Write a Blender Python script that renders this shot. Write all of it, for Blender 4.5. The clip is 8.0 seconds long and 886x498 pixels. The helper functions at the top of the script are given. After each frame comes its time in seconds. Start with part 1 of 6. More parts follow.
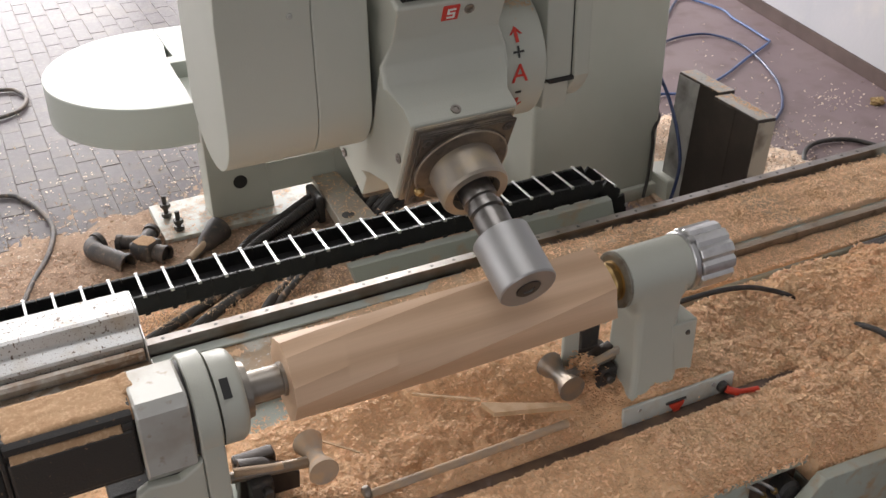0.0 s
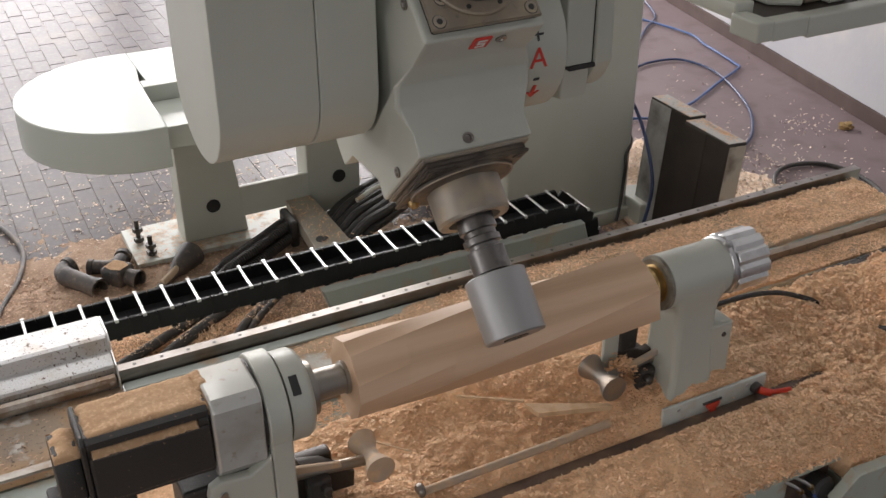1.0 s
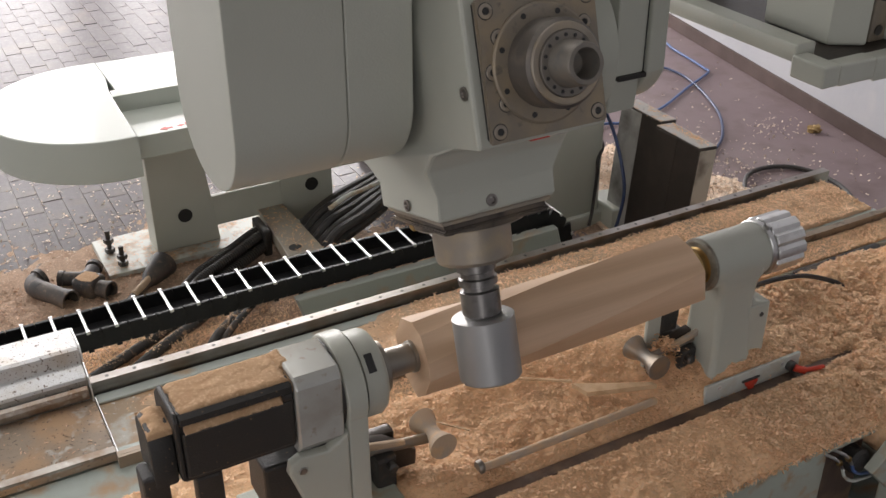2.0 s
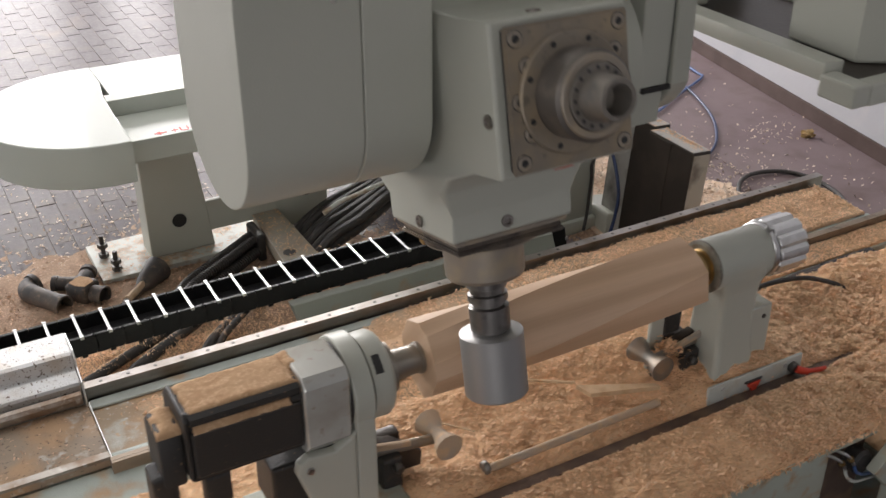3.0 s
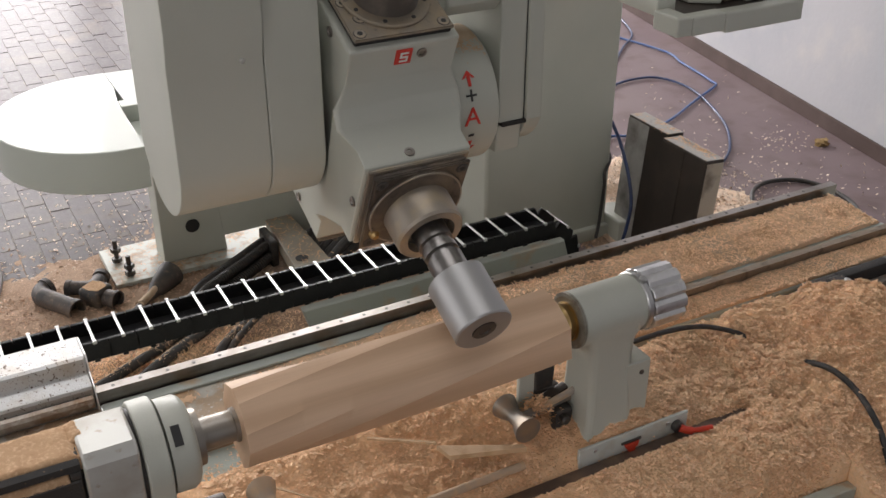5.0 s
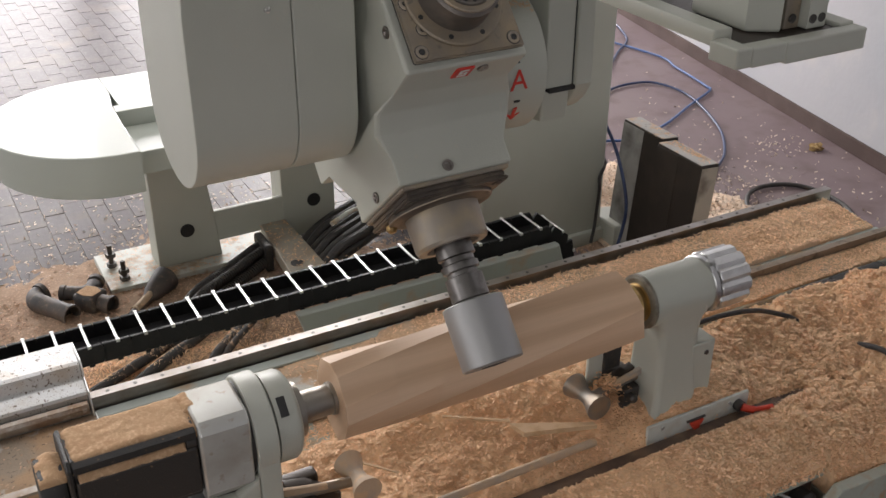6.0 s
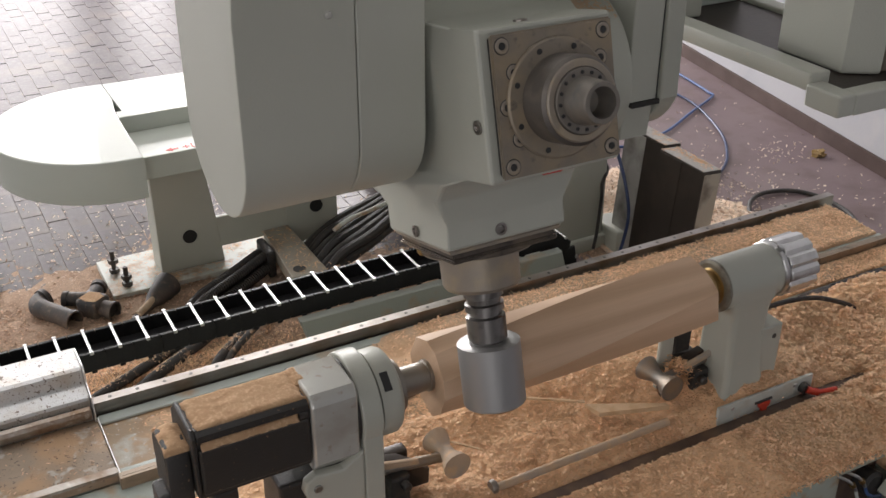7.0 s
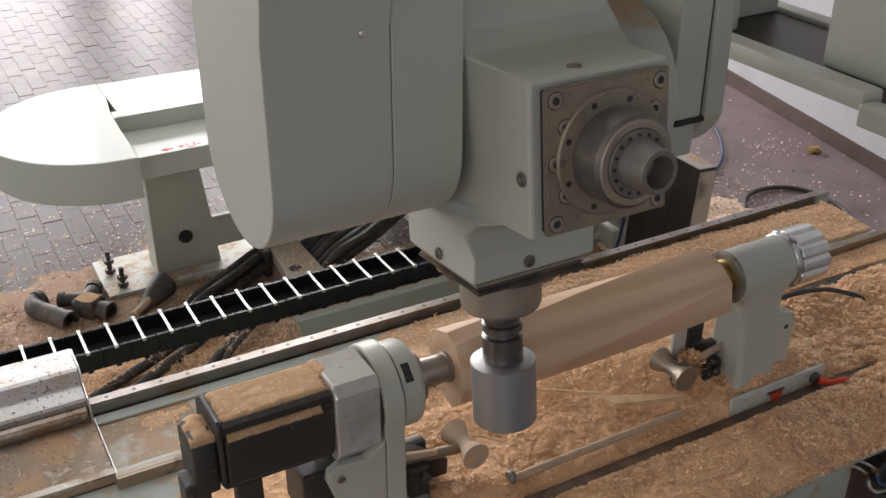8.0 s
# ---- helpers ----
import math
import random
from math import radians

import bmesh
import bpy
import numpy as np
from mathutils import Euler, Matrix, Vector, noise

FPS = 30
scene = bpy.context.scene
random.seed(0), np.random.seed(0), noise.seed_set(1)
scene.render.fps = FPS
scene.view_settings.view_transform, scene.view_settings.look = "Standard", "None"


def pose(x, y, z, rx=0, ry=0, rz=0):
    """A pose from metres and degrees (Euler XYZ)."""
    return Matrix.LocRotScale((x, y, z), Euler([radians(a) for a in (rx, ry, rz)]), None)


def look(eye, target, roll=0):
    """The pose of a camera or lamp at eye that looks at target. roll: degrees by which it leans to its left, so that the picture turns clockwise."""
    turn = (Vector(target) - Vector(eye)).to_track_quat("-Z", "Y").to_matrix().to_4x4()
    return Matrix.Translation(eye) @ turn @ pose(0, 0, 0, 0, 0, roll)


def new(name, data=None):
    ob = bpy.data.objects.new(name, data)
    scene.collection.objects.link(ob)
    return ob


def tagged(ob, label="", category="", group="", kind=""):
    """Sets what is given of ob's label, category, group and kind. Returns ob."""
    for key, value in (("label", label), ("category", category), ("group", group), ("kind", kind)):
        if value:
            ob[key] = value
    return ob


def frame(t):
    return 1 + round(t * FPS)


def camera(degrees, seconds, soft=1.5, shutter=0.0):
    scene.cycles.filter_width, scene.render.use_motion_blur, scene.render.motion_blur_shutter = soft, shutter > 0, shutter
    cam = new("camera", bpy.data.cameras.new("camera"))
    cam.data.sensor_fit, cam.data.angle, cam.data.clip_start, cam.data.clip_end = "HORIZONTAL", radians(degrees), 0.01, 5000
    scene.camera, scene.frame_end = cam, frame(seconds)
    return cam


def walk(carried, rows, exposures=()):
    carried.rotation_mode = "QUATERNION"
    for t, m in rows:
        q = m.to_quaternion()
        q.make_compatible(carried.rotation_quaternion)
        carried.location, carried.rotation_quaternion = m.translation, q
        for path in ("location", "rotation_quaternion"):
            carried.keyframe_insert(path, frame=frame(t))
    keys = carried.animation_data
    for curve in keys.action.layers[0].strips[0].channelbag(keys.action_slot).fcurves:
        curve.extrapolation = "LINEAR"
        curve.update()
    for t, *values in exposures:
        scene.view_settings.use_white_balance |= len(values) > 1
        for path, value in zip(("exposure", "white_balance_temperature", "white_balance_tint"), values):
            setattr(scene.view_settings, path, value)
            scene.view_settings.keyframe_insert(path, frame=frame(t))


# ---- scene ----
# The eye stands still, held in the hand: it only turns a little. x runs along the rails, y away from the eye.
EYE = 2.0
cam = camera(45.96, 8.0, soft=1.5, shutter=0.12)
TURNS = [
    (0, 58.54, 0.71, -25.89),
    (0.5, 59.08, 0.46, -25.99),
    (1, 59.84, 0.11, -27.18),
    (1.5, 60.08, 0.11, -28.30),
    (3, 60.47, -0.11, -29.07),
    (3.5, 60.62, -0.00, -28.91),
    (4, 60.73, 0.02, -28.55),
    (4.5, 60.79, -0.06, -28.23),
    (6, 61.10, -0.18, -28.57),
    (6.5, 61.33, -0.14, -28.46),
    (7, 61.43, -0.15, -28.44),
    (7.5, 61.30, -0.09, -28.64),
    (8, 61.35, 0.02, -28.78),
]
walk(cam, [(t, pose(0, 0, EYE, rx, ry, rz)) for t, rx, ry, rz in TURNS],
     exposures=[(0.0, -2.02), (0.5, -2.22), (1.5, -2.22), (3.0, -2.26), (4.0, -2.24), (6.0, -2.22), (7.5, -2.29), (8.0, -2.31)])

# ---- light ----
world = bpy.data.worlds.new("sky")
scene.world = world
world.use_nodes = True
wn = world.node_tree.nodes
sky = wn.new("ShaderNodeTexSky")
sky.sky_type, sky.sun_disc = "NISHITA", False
sky.sun_elevation, sky.sun_rotation = radians(38), radians(-15)
world.node_tree.links.new(sky.outputs[0], wn["Background"].inputs[0])
wn["Background"].inputs[1].default_value = 0.12


def window_or_fill_lamp(x, y, z, w, h, target, watts, colour=(1.0, 0.955, 0.95)):
    """Daylight in an opening; two of the openings are only added for fill."""
    data = bpy.data.lights.new("window_or_fill_light", "AREA")
    data.shape, data.size, data.size_y = "RECTANGLE", w, h
    data.energy, data.color = watts, colour
    ob = new("window_or_fill_light", data)
    ob.matrix_world = look((x, y, z), target)
    return ob


# ---- materials ----
def material(name, base, rough=0.5, metal=0.0, spots=(), bump=0.0, bump_scale=200.0, spec=0.5, coat=0.0):
    """A node material. spots: (colour, scale, low, high, detail) layers of noise laid over the base in turn."""
    m = bpy.data.materials.new(name)
    m.use_nodes = True
    nt = m.node_tree
    b = nt.nodes["Principled BSDF"]
    b.inputs["Roughness"].default_value = rough
    b.inputs["Metallic"].default_value = metal
    b.inputs["Specular IOR Level"].default_value = spec
    b.inputs["Coat Weight"].default_value = coat
    co = nt.nodes.new("ShaderNodeTexCoord")
    rgb = nt.nodes.new("ShaderNodeRGB")
    rgb.outputs[0].default_value = (*base, 1)
    last = rgb.outputs[0]
    for colour, scale, low, high, detail in spots:
        n = nt.nodes.new("ShaderNodeTexNoise")
        n.inputs["Scale"].default_value, n.inputs["Detail"].default_value = scale, detail
        nt.links.new(co.outputs["Object"], n.inputs["Vector"])
        r = nt.nodes.new("ShaderNodeMapRange")
        r.inputs["From Min"].default_value, r.inputs["From Max"].default_value = low, high
        nt.links.new(n.outputs["Fac"], r.inputs["Value"])
        mix = nt.nodes.new("ShaderNodeMix")
        mix.data_type = "RGBA"
        mix.inputs["B"].default_value = (*colour, 1)
        nt.links.new(r.outputs[0], mix.inputs["Factor"])
        nt.links.new(last, mix.inputs["A"])
        last = mix.outputs["Result"]
    nt.links.new(last, b.inputs["Base Color"])
    if bump:
        n = nt.nodes.new("ShaderNodeTexNoise")
        n.inputs["Scale"].default_value, n.inputs["Detail"].default_value = bump_scale, 4
        nt.links.new(co.outputs["Object"], n.inputs["Vector"])
        bu = nt.nodes.new("ShaderNodeBump")
        bu.inputs["Strength"].default_value, bu.inputs["Distance"].default_value = bump, 0.004
        nt.links.new(n.outputs["Fac"], bu.inputs["Height"])
        nt.links.new(bu.outputs[0], b.inputs["Normal"])
    return m


def vary(m, amount, island=False):
    """Lets a material differ in brightness from object to object, or from island to island."""
    nt = m.node_tree
    b = nt.nodes["Principled BSDF"]
    link = b.inputs["Base Color"].links[0]
    source = link.from_socket
    info = nt.nodes.new("ShaderNodeNewGeometry" if island else "ShaderNodeObjectInfo")
    out = info.outputs["Random Per Island" if island else "Random"]
    r = nt.nodes.new("ShaderNodeMapRange")
    r.inputs["To Min"].default_value, r.inputs["To Max"].default_value = 1 - amount, 1 + amount
    nt.links.new(out, r.inputs["Value"])
    hsv = nt.nodes.new("ShaderNodeHueSaturation")
    nt.links.new(source, hsv.inputs["Color"])
    nt.links.new(r.outputs[0], hsv.inputs["Value"])
    nt.links.new(hsv.outputs[0], b.inputs["Base Color"])
    return m


DUST = (0.42, 0.27, 0.14)
paint = material("machine_paint", (0.492, 0.503, 0.440), 0.42, spots=[((0.45, 0.465, 0.405), 4, 0.4, 0.75, 3), ((0.54, 0.50, 0.41), 60, 0.66, 0.85, 5)], bump=0.12, bump_scale=320)
paint_dusty = material("dusty_paint", (0.46, 0.50, 0.43), 0.5, spots=[((0.40, 0.40, 0.33), 5, 0.4, 0.7, 4), (DUST, 26, 0.52, 0.72, 6)], bump=0.2, bump_scale=260)
paint_old = material("bed_paint", (0.40, 0.45, 0.41), 0.5, spots=[((0.30, 0.33, 0.29), 7, 0.45, 0.75, 4), (DUST, 14, 0.5, 0.72, 6)], bump=0.2, bump_scale=220)
paint_white = material("base_plate_paint", (0.60, 0.62, 0.57), 0.5, spots=[((0.42, 0.31, 0.205), 18, 0.48, 0.62, 6)], bump=0.2, bump_scale=200)
clamp_white = material("clamp_plate_paint", (0.56, 0.585, 0.54), 0.5, spots=[((0.50, 0.47, 0.39), 30, 0.5, 0.75, 6)], bump=0.15, bump_scale=200)
steel = material("ground_steel", (0.56, 0.56, 0.55), 0.28, 1.0, spots=[((0.36, 0.36, 0.36), 40, 0.5, 0.8, 5)], bump=0.06, bump_scale=500)
rust_rail = material("dusty_rail_steel", (0.32, 0.26, 0.20), 0.48, 0.5, spots=[((0.30, 0.24, 0.18), 9, 0.42, 0.68, 6), ((0.13, 0.10, 0.08), 30, 0.55, 0.75, 4)], bump=0.12, bump_scale=300)
nose_steel = material("turned_nose_steel", (0.34, 0.315, 0.28), 0.42, 0.8, spots=[((0.26, 0.23, 0.19), 30, 0.5, 0.75, 5)], bump=0.08, bump_scale=400)
rail_steel = material("rail_steel", (0.34, 0.315, 0.295), 0.33, 1.0, spots=[((0.22, 0.19, 0.16), 12, 0.42, 0.7, 5)], bump=0.1, bump_scale=300)
alu = material("aluminium", (0.72, 0.72, 0.71), 0.32, 1.0, spots=[((0.55, 0.54, 0.52), 50, 0.5, 0.8, 4)], bump=0.08, bump_scale=400)
cutter_steel = material("spinning_cutter_steel", (0.43, 0.43, 0.425), 0.45, 0.75, bump=0.0)
plate_steel = material("spindle_plate_steel", (0.27, 0.235, 0.19), 0.5, 0.45, spots=[((0.36, 0.29, 0.20), 22, 0.42, 0.7, 5), ((0.12, 0.11, 0.10), 60, 0.6, 0.8, 4)], bump=0.12, bump_scale=300)
spindle_grey = material("spindle_housing_steel", (0.34, 0.30, 0.25), 0.45, 0.55, spots=[((0.46, 0.37, 0.25), 16, 0.45, 0.72, 5)], bump=0.1, bump_scale=300)
dark_steel = material("oily_dark_steel", (0.042, 0.033, 0.027), 0.42, 0.25, spots=[((0.065, 0.05, 0.04), 9, 0.45, 0.75, 5)], bump=0.15, bump_scale=120)
dark_screw = material("dark_screw", (0.10, 0.095, 0.09), 0.4, 0.7, bump=0.1)
brass = material("brass", (0.42, 0.29, 0.13), 0.38, 1.0, spots=[((0.22, 0.14, 0.06), 30, 0.5, 0.8, 4)], bump=0.05)
black_plastic = material("black_plastic", (0.032, 0.031, 0.030), 0.5, spec=0.3, spots=[((0.035, 0.03, 0.026), 30, 0.56, 0.8, 5)], bump=0.2, bump_scale=260)
rubber = material("black_rubber", (0.036, 0.033, 0.031), 0.55, spots=[((0.09, 0.065, 0.045), 60, 0.55, 0.75, 5)], bump=0.2, bump_scale=300)
motor_black = material("motor_black_paint", (0.033, 0.031, 0.029), 0.5, spots=[((0.05, 0.04, 0.03), 40, 0.6, 0.8, 5), ((0.26, 0.17, 0.10), 130, 0.66, 0.72, 4)], bump=0.25, bump_scale=260)
cable_dusty = material("dusty_black_cable", (0.034, 0.03, 0.027), 0.75, spots=[((0.07, 0.05, 0.037), 9, 0.45, 0.7, 5), ((0.33, 0.21, 0.13), 34, 0.58, 0.68, 5)], bump=0.3, bump_scale=200)
red_plastic = material("red_plastic", (0.62, 0.06, 0.03), 0.4, bump=0.1)
red_paint = material("red_print", (0.60, 0.045, 0.03), 0.5, bump=0.05)
black_print = material("black_print", (0.03, 0.03, 0.03), 0.5, bump=0.05)
white_print = material("white_print", (0.75, 0.75, 0.72), 0.5, bump=0.05)
blue_hose = material("blue_hose", (0.022, 0.04, 0.11), 0.35, spots=[((0.06, 0.09, 0.17), 25, 0.5, 0.8, 3)], bump=0.05)
blue_light = material("bright_blue_hose", (0.065, 0.12, 0.29), 0.35, spots=[((0.14, 0.2, 0.36), 12, 0.5, 0.8, 3)], bump=0.05)
grey_sheet = material("grey_sheet_metal", (0.33, 0.35, 0.31), 0.5, spots=[(DUST, 10, 0.55, 0.75, 5)], bump=0.15, bump_scale=200)
paint_clean = material("shelf_paint", (0.40, 0.44, 0.405), 0.45, spots=[((0.32, 0.34, 0.30), 7, 0.45, 0.75, 4), (DUST, 12, 0.56, 0.74, 6)], bump=0.15, bump_scale=240)
tray_dusty = material("dusty_tray_paint", (0.37, 0.28, 0.19), 0.7, spots=[((0.42, 0.26, 0.14), 8, 0.42, 0.58, 7), ((0.46, 0.45, 0.40), 11, 0.52, 0.62, 7), ((0.50, 0.34, 0.2), 60, 0.6, 0.75, 5), ((0.60, 0.58, 0.54), 110, 0.63, 0.70, 4)], bump=0.2, bump_scale=200)
offcut = material("pale_wood", (0.60, 0.42, 0.25), 0.65, spots=[((0.45, 0.28, 0.14), 30, 0.45, 0.75, 4)], bump=0.2)
chip = material("wood_chip", (0.82, 0.52, 0.298), 0.8, spots=[((0.73, 0.465, 0.265), 18, 0.4, 0.7, 4)], bump=0.2, bump_scale=600)
vary(chip, 0.13, island=True)
chip_bed = material("chip_heap_body", (0.82, 0.52, 0.295), 0.9, spots=[((0.71, 0.455, 0.255), 160, 0.45, 0.65, 5), ((0.78, 0.52, 0.33), 90, 0.5, 0.72, 5)], bump=0.35, bump_scale=240)
chip_pale = material("pale_shaving", (0.94, 0.635, 0.395), 0.7, spots=[((0.80, 0.54, 0.31), 18, 0.4, 0.7, 4)], bump=0.15, bump_scale=600)
vary(chip_pale, 0.16, island=True)
chip_white = material("bleached_shaving", (0.82, 0.68, 0.55), 0.7, spots=[((0.70, 0.55, 0.42), 18, 0.4, 0.7, 4)], bump=0.15, bump_scale=600)
vary(chip_white, 0.18, island=True)
chip_bed_pale = material("pale_chip_body", (0.80, 0.62, 0.46), 0.9, spots=[((0.70, 0.50, 0.35), 90, 0.45, 0.65, 5), ((0.86, 0.74, 0.62), 60, 0.52, 0.7, 5)], bump=0.5, bump_scale=160)
# Old brown chips, with the machine's shade put into the colour.
chip_old_shaded = material("old_shaded_chip", (0.56, 0.38, 0.26), 0.85, spots=[((0.42, 0.26, 0.17), 18, 0.4, 0.7, 4)], bump=0.2, bump_scale=600)
vary(chip_old_shaded, 0.4, island=True)
# Floor layer of the same chips, darkened in colour for the shade there.
chip_floor_shaded = material("old_shaded_chip_layer", (0.40, 0.28, 0.195), 0.95, spots=[((0.28, 0.18, 0.12), 14, 0.4, 0.65, 6), ((0.54, 0.37, 0.25), 110, 0.5, 0.68, 5)], bump=0.7, bump_scale=190)
dust_brown = material("fine_sawdust", (0.54, 0.345, 0.195), 0.95, spots=[((0.47, 0.28, 0.15), 26, 0.42, 0.72, 6), ((0.70, 0.48, 0.30), 160, 0.5, 0.75, 5)], bump=0.45, bump_scale=420)
dust_pale = material("pale_sawdust", (0.60, 0.47, 0.33), 0.9, spots=[((0.52, 0.37, 0.24), 30, 0.42, 0.68, 6)], bump=0.3, bump_scale=420)
leaf_yellow = material("dry_yellow_scrap", (0.42, 0.29, 0.12), 0.7, spots=[((0.25, 0.15, 0.06), 45, 0.45, 0.65, 4)], bump=0.3)
bed_dust = material("dusty_chip_layer", (0.68, 0.46, 0.29), 0.95, spots=[((0.46, 0.36, 0.26), 5, 0.48, 0.68, 6), ((0.54, 0.31, 0.16), 9, 0.5, 0.7, 6), ((0.74, 0.50, 0.31), 140, 0.5, 0.72, 5)], bump=0.45, bump_scale=260)
plaster = material("white_plaster", (0.50, 0.50, 0.525), 0.85, spots=[((0.40, 0.42, 0.46), 1.6, 0.4, 0.75, 6), ((0.58, 0.56, 0.55), 5, 0.5, 0.8, 4)], bump=0.25, bump_scale=40)
ceiling_paint = material("ceiling_paint", (0.42, 0.42, 0.40), 0.9, spots=[((0.36, 0.36, 0.34), 2, 0.4, 0.7, 4)], bump=0.2, bump_scale=20)
skirting = material("brown_skirting", (0.075, 0.047, 0.04), 0.5, spots=[((0.12, 0.08, 0.07), 6, 0.4, 0.75, 5)], bump=0.1)
resin = material("mauve_floor", (0.195, 0.145, 0.153), 0.38, spec=0.14, spots=[((0.23, 0.18, 0.18), 1.7, 0.35, 0.7, 6), ((0.15, 0.105, 0.10), 7, 0.5, 0.8, 5)], bump=0.12, bump_scale=90)
paver_mat = material("grey_paver", (0.089, 0.078, 0.082), 0.33, spec=0.085, spots=[((0.095, 0.082, 0.085), 7, 0.4, 0.7, 6), ((0.145, 0.13, 0.128), 40, 0.5, 0.75, 5), ((0.165, 0.135, 0.11), 3.1, 0.56, 0.78, 6)], bump=0.2, bump_scale=120)
vary(paver_mat, 0.05)
paver_far = material("grey_paver_far", (0.089, 0.078, 0.082), 0.33, spec=0.085, spots=[((0.095, 0.082, 0.085), 7, 0.4, 0.7, 6), ((0.145, 0.13, 0.128), 40, 0.5, 0.75, 5), ((0.165, 0.135, 0.11), 3.1, 0.56, 0.78, 6)], bump=0.2, bump_scale=120)
vary(paver_far, 0.05, island=True)
joint = material("dark_joint_sand", (0.155, 0.135, 0.128), 0.9, spots=[((0.26, 0.2, 0.16), 14, 0.45, 0.7, 5)], bump=0.3)


def wood_material():
    """Pale planed timber: growth rings cut by the planes into long flames."""
    m = material("planed_beech", (0.62, 0.43, 0.27), 0.55, bump=0.1, bump_scale=500)
    nt = m.node_tree
    b = nt.nodes["Principled BSDF"]
    co = nt.nodes["Texture Coordinate"]
    mp = nt.nodes.new("ShaderNodeMapping")
    mp.inputs["Scale"].default_value = (0.55, 7.0, 7.0)
    mp.inputs["Rotation"].default_value = (0.3, 0.05, 0.06)
    nt.links.new(co.outputs["Object"], mp.inputs["Vector"])
    wv = nt.nodes.new("ShaderNodeTexWave")
    wv.wave_type, wv.rings_direction = "RINGS", "X"
    wv.inputs["Scale"].default_value, wv.inputs["Distortion"].default_value = 0.8, 3.2
    wv.inputs["Detail"].default_value, wv.inputs["Detail Scale"].default_value = 2.0, 0.9
    nt.links.new(mp.outputs[0], wv.inputs["Vector"])
    ramp = nt.nodes.new("ShaderNodeValToRGB")
    e = ramp.color_ramp.elements
    e[0].position, e[0].color = 0.1, (0.60, 0.40, 0.255, 1)
    e[1].position, e[1].color = 0.8, (0.71, 0.50, 0.335, 1)
    nt.links.new(wv.outputs["Fac"], ramp.inputs[0])
    mp2 = nt.nodes.new("ShaderNodeMapping")
    mp2.inputs["Scale"].default_value = (9, 260, 260)
    nt.links.new(co.outputs["Object"], mp2.inputs["Vector"])
    n = nt.nodes.new("ShaderNodeTexNoise")
    n.inputs["Scale"].default_value, n.inputs["Detail"].default_value = 1.0, 5
    nt.links.new(mp2.outputs[0], n.inputs["Vector"])
    mix = nt.nodes.new("ShaderNodeMix")
    mix.data_type, mix.blend_type = "RGBA", "MULTIPLY"
    mix.inputs["Factor"].default_value = 0.10
    nt.links.new(ramp.outputs[0], mix.inputs["A"])
    nt.links.new(n.outputs["Color"], mix.inputs["B"])
    r2 = nt.nodes.new("ShaderNodeMapRange")
    r2.inputs["From Min"].default_value, r2.inputs["From Max"].default_value = 0.3, 0.7
    r2.inputs["To Min"].default_value, r2.inputs["To Max"].default_value = 0.6, 1.2
    nt.links.new(n.outputs["Fac"], r2.inputs["Value"])
    nt.links.new(r2.outputs[0], mix.inputs["B"])
    nt.links.new(mix.outputs["Result"], b.inputs["Base Color"])
    return m


wood = wood_material()


# ---- mesh helpers ----
def box(x0, x1, y0, y1, z0, z1, bevel=0.0, segs=2, bm=None):
    bm = bm or bmesh.new()
    vs = [bm.verts.new((x, y, z)) for z in (z0, z1) for x, y in ((x0, y0), (x1, y0), (x1, y1), (x0, y1))]
    quads = ((3, 2, 1, 0), (4, 5, 6, 7), (0, 1, 5, 4), (1, 2, 6, 5), (2, 3, 7, 6), (3, 0, 4, 7))
    fs = [bm.faces.new([vs[i] for i in q]) for q in quads]
    if bevel:
        edges = list({e for f in fs for e in f.edges})
        bmesh.ops.bevel(bm, geom=edges, offset=bevel, segments=segs, affect="EDGES", profile=0.5)
    return bm


def prism(points, axis, a0, a1, bevel=0.0, segs=2, bm=None):
    """A polygon pushed along an axis. For axis x the points are (y, z), for y (x, z), for z (x, y)."""
    bm = bm or bmesh.new()

    def at(p, a):
        return {"x": (a, p[0], p[1]), "y": (p[0], a, p[1]), "z": (p[0], p[1], a)}[axis]
    lo, hi = [bm.verts.new(at(p, a0)) for p in points], [bm.verts.new(at(p, a1)) for p in points]
    n = len(points)
    fs = [bm.faces.new(lo), bm.faces.new(hi[::-1])]
    fs += [bm.faces.new((lo[i], hi[i], hi[(i + 1) % n], lo[(i + 1) % n])) for i in range(n)]
    bmesh.ops.recalc_face_normals(bm, faces=fs)
    if bevel:
        edges = list({e for f in fs[:2] for e in f.edges})
        bmesh.ops.bevel(bm, geom=edges, offset=bevel, segments=segs, affect="EDGES", profile=0.5)
    return bm


def turned(profile, centre, axis, segs=40, bm=None, close=True):
    """A body of revolution: profile is (place along the axis, radius) from one end to the other."""
    bm = bm or bmesh.new()
    cx, cy, cz = centre
    d = Vector(axis).normalized()
    u = d.orthogonal().normalized()
    v = d.cross(u)
    rings = []
    for a, r in profile:
        rings.append([bm.verts.new(Vector((cx, cy, cz)) + d * a + u * (r * math.cos(k)) + v * (r * math.sin(k)))
                      for k in (math.tau * i / segs for i in range(segs))])
    fs = []
    for p, q in zip(rings, rings[1:]):
        fs += [bm.faces.new((p[i], p[(i + 1) % segs], q[(i + 1) % segs], q[i])) for i in range(segs)]
    if close:
        fs += [bm.faces.new(rings[0][::-1]), bm.faces.new(rings[-1])]
    bmesh.ops.recalc_face_normals(bm, faces=fs)
    return bm


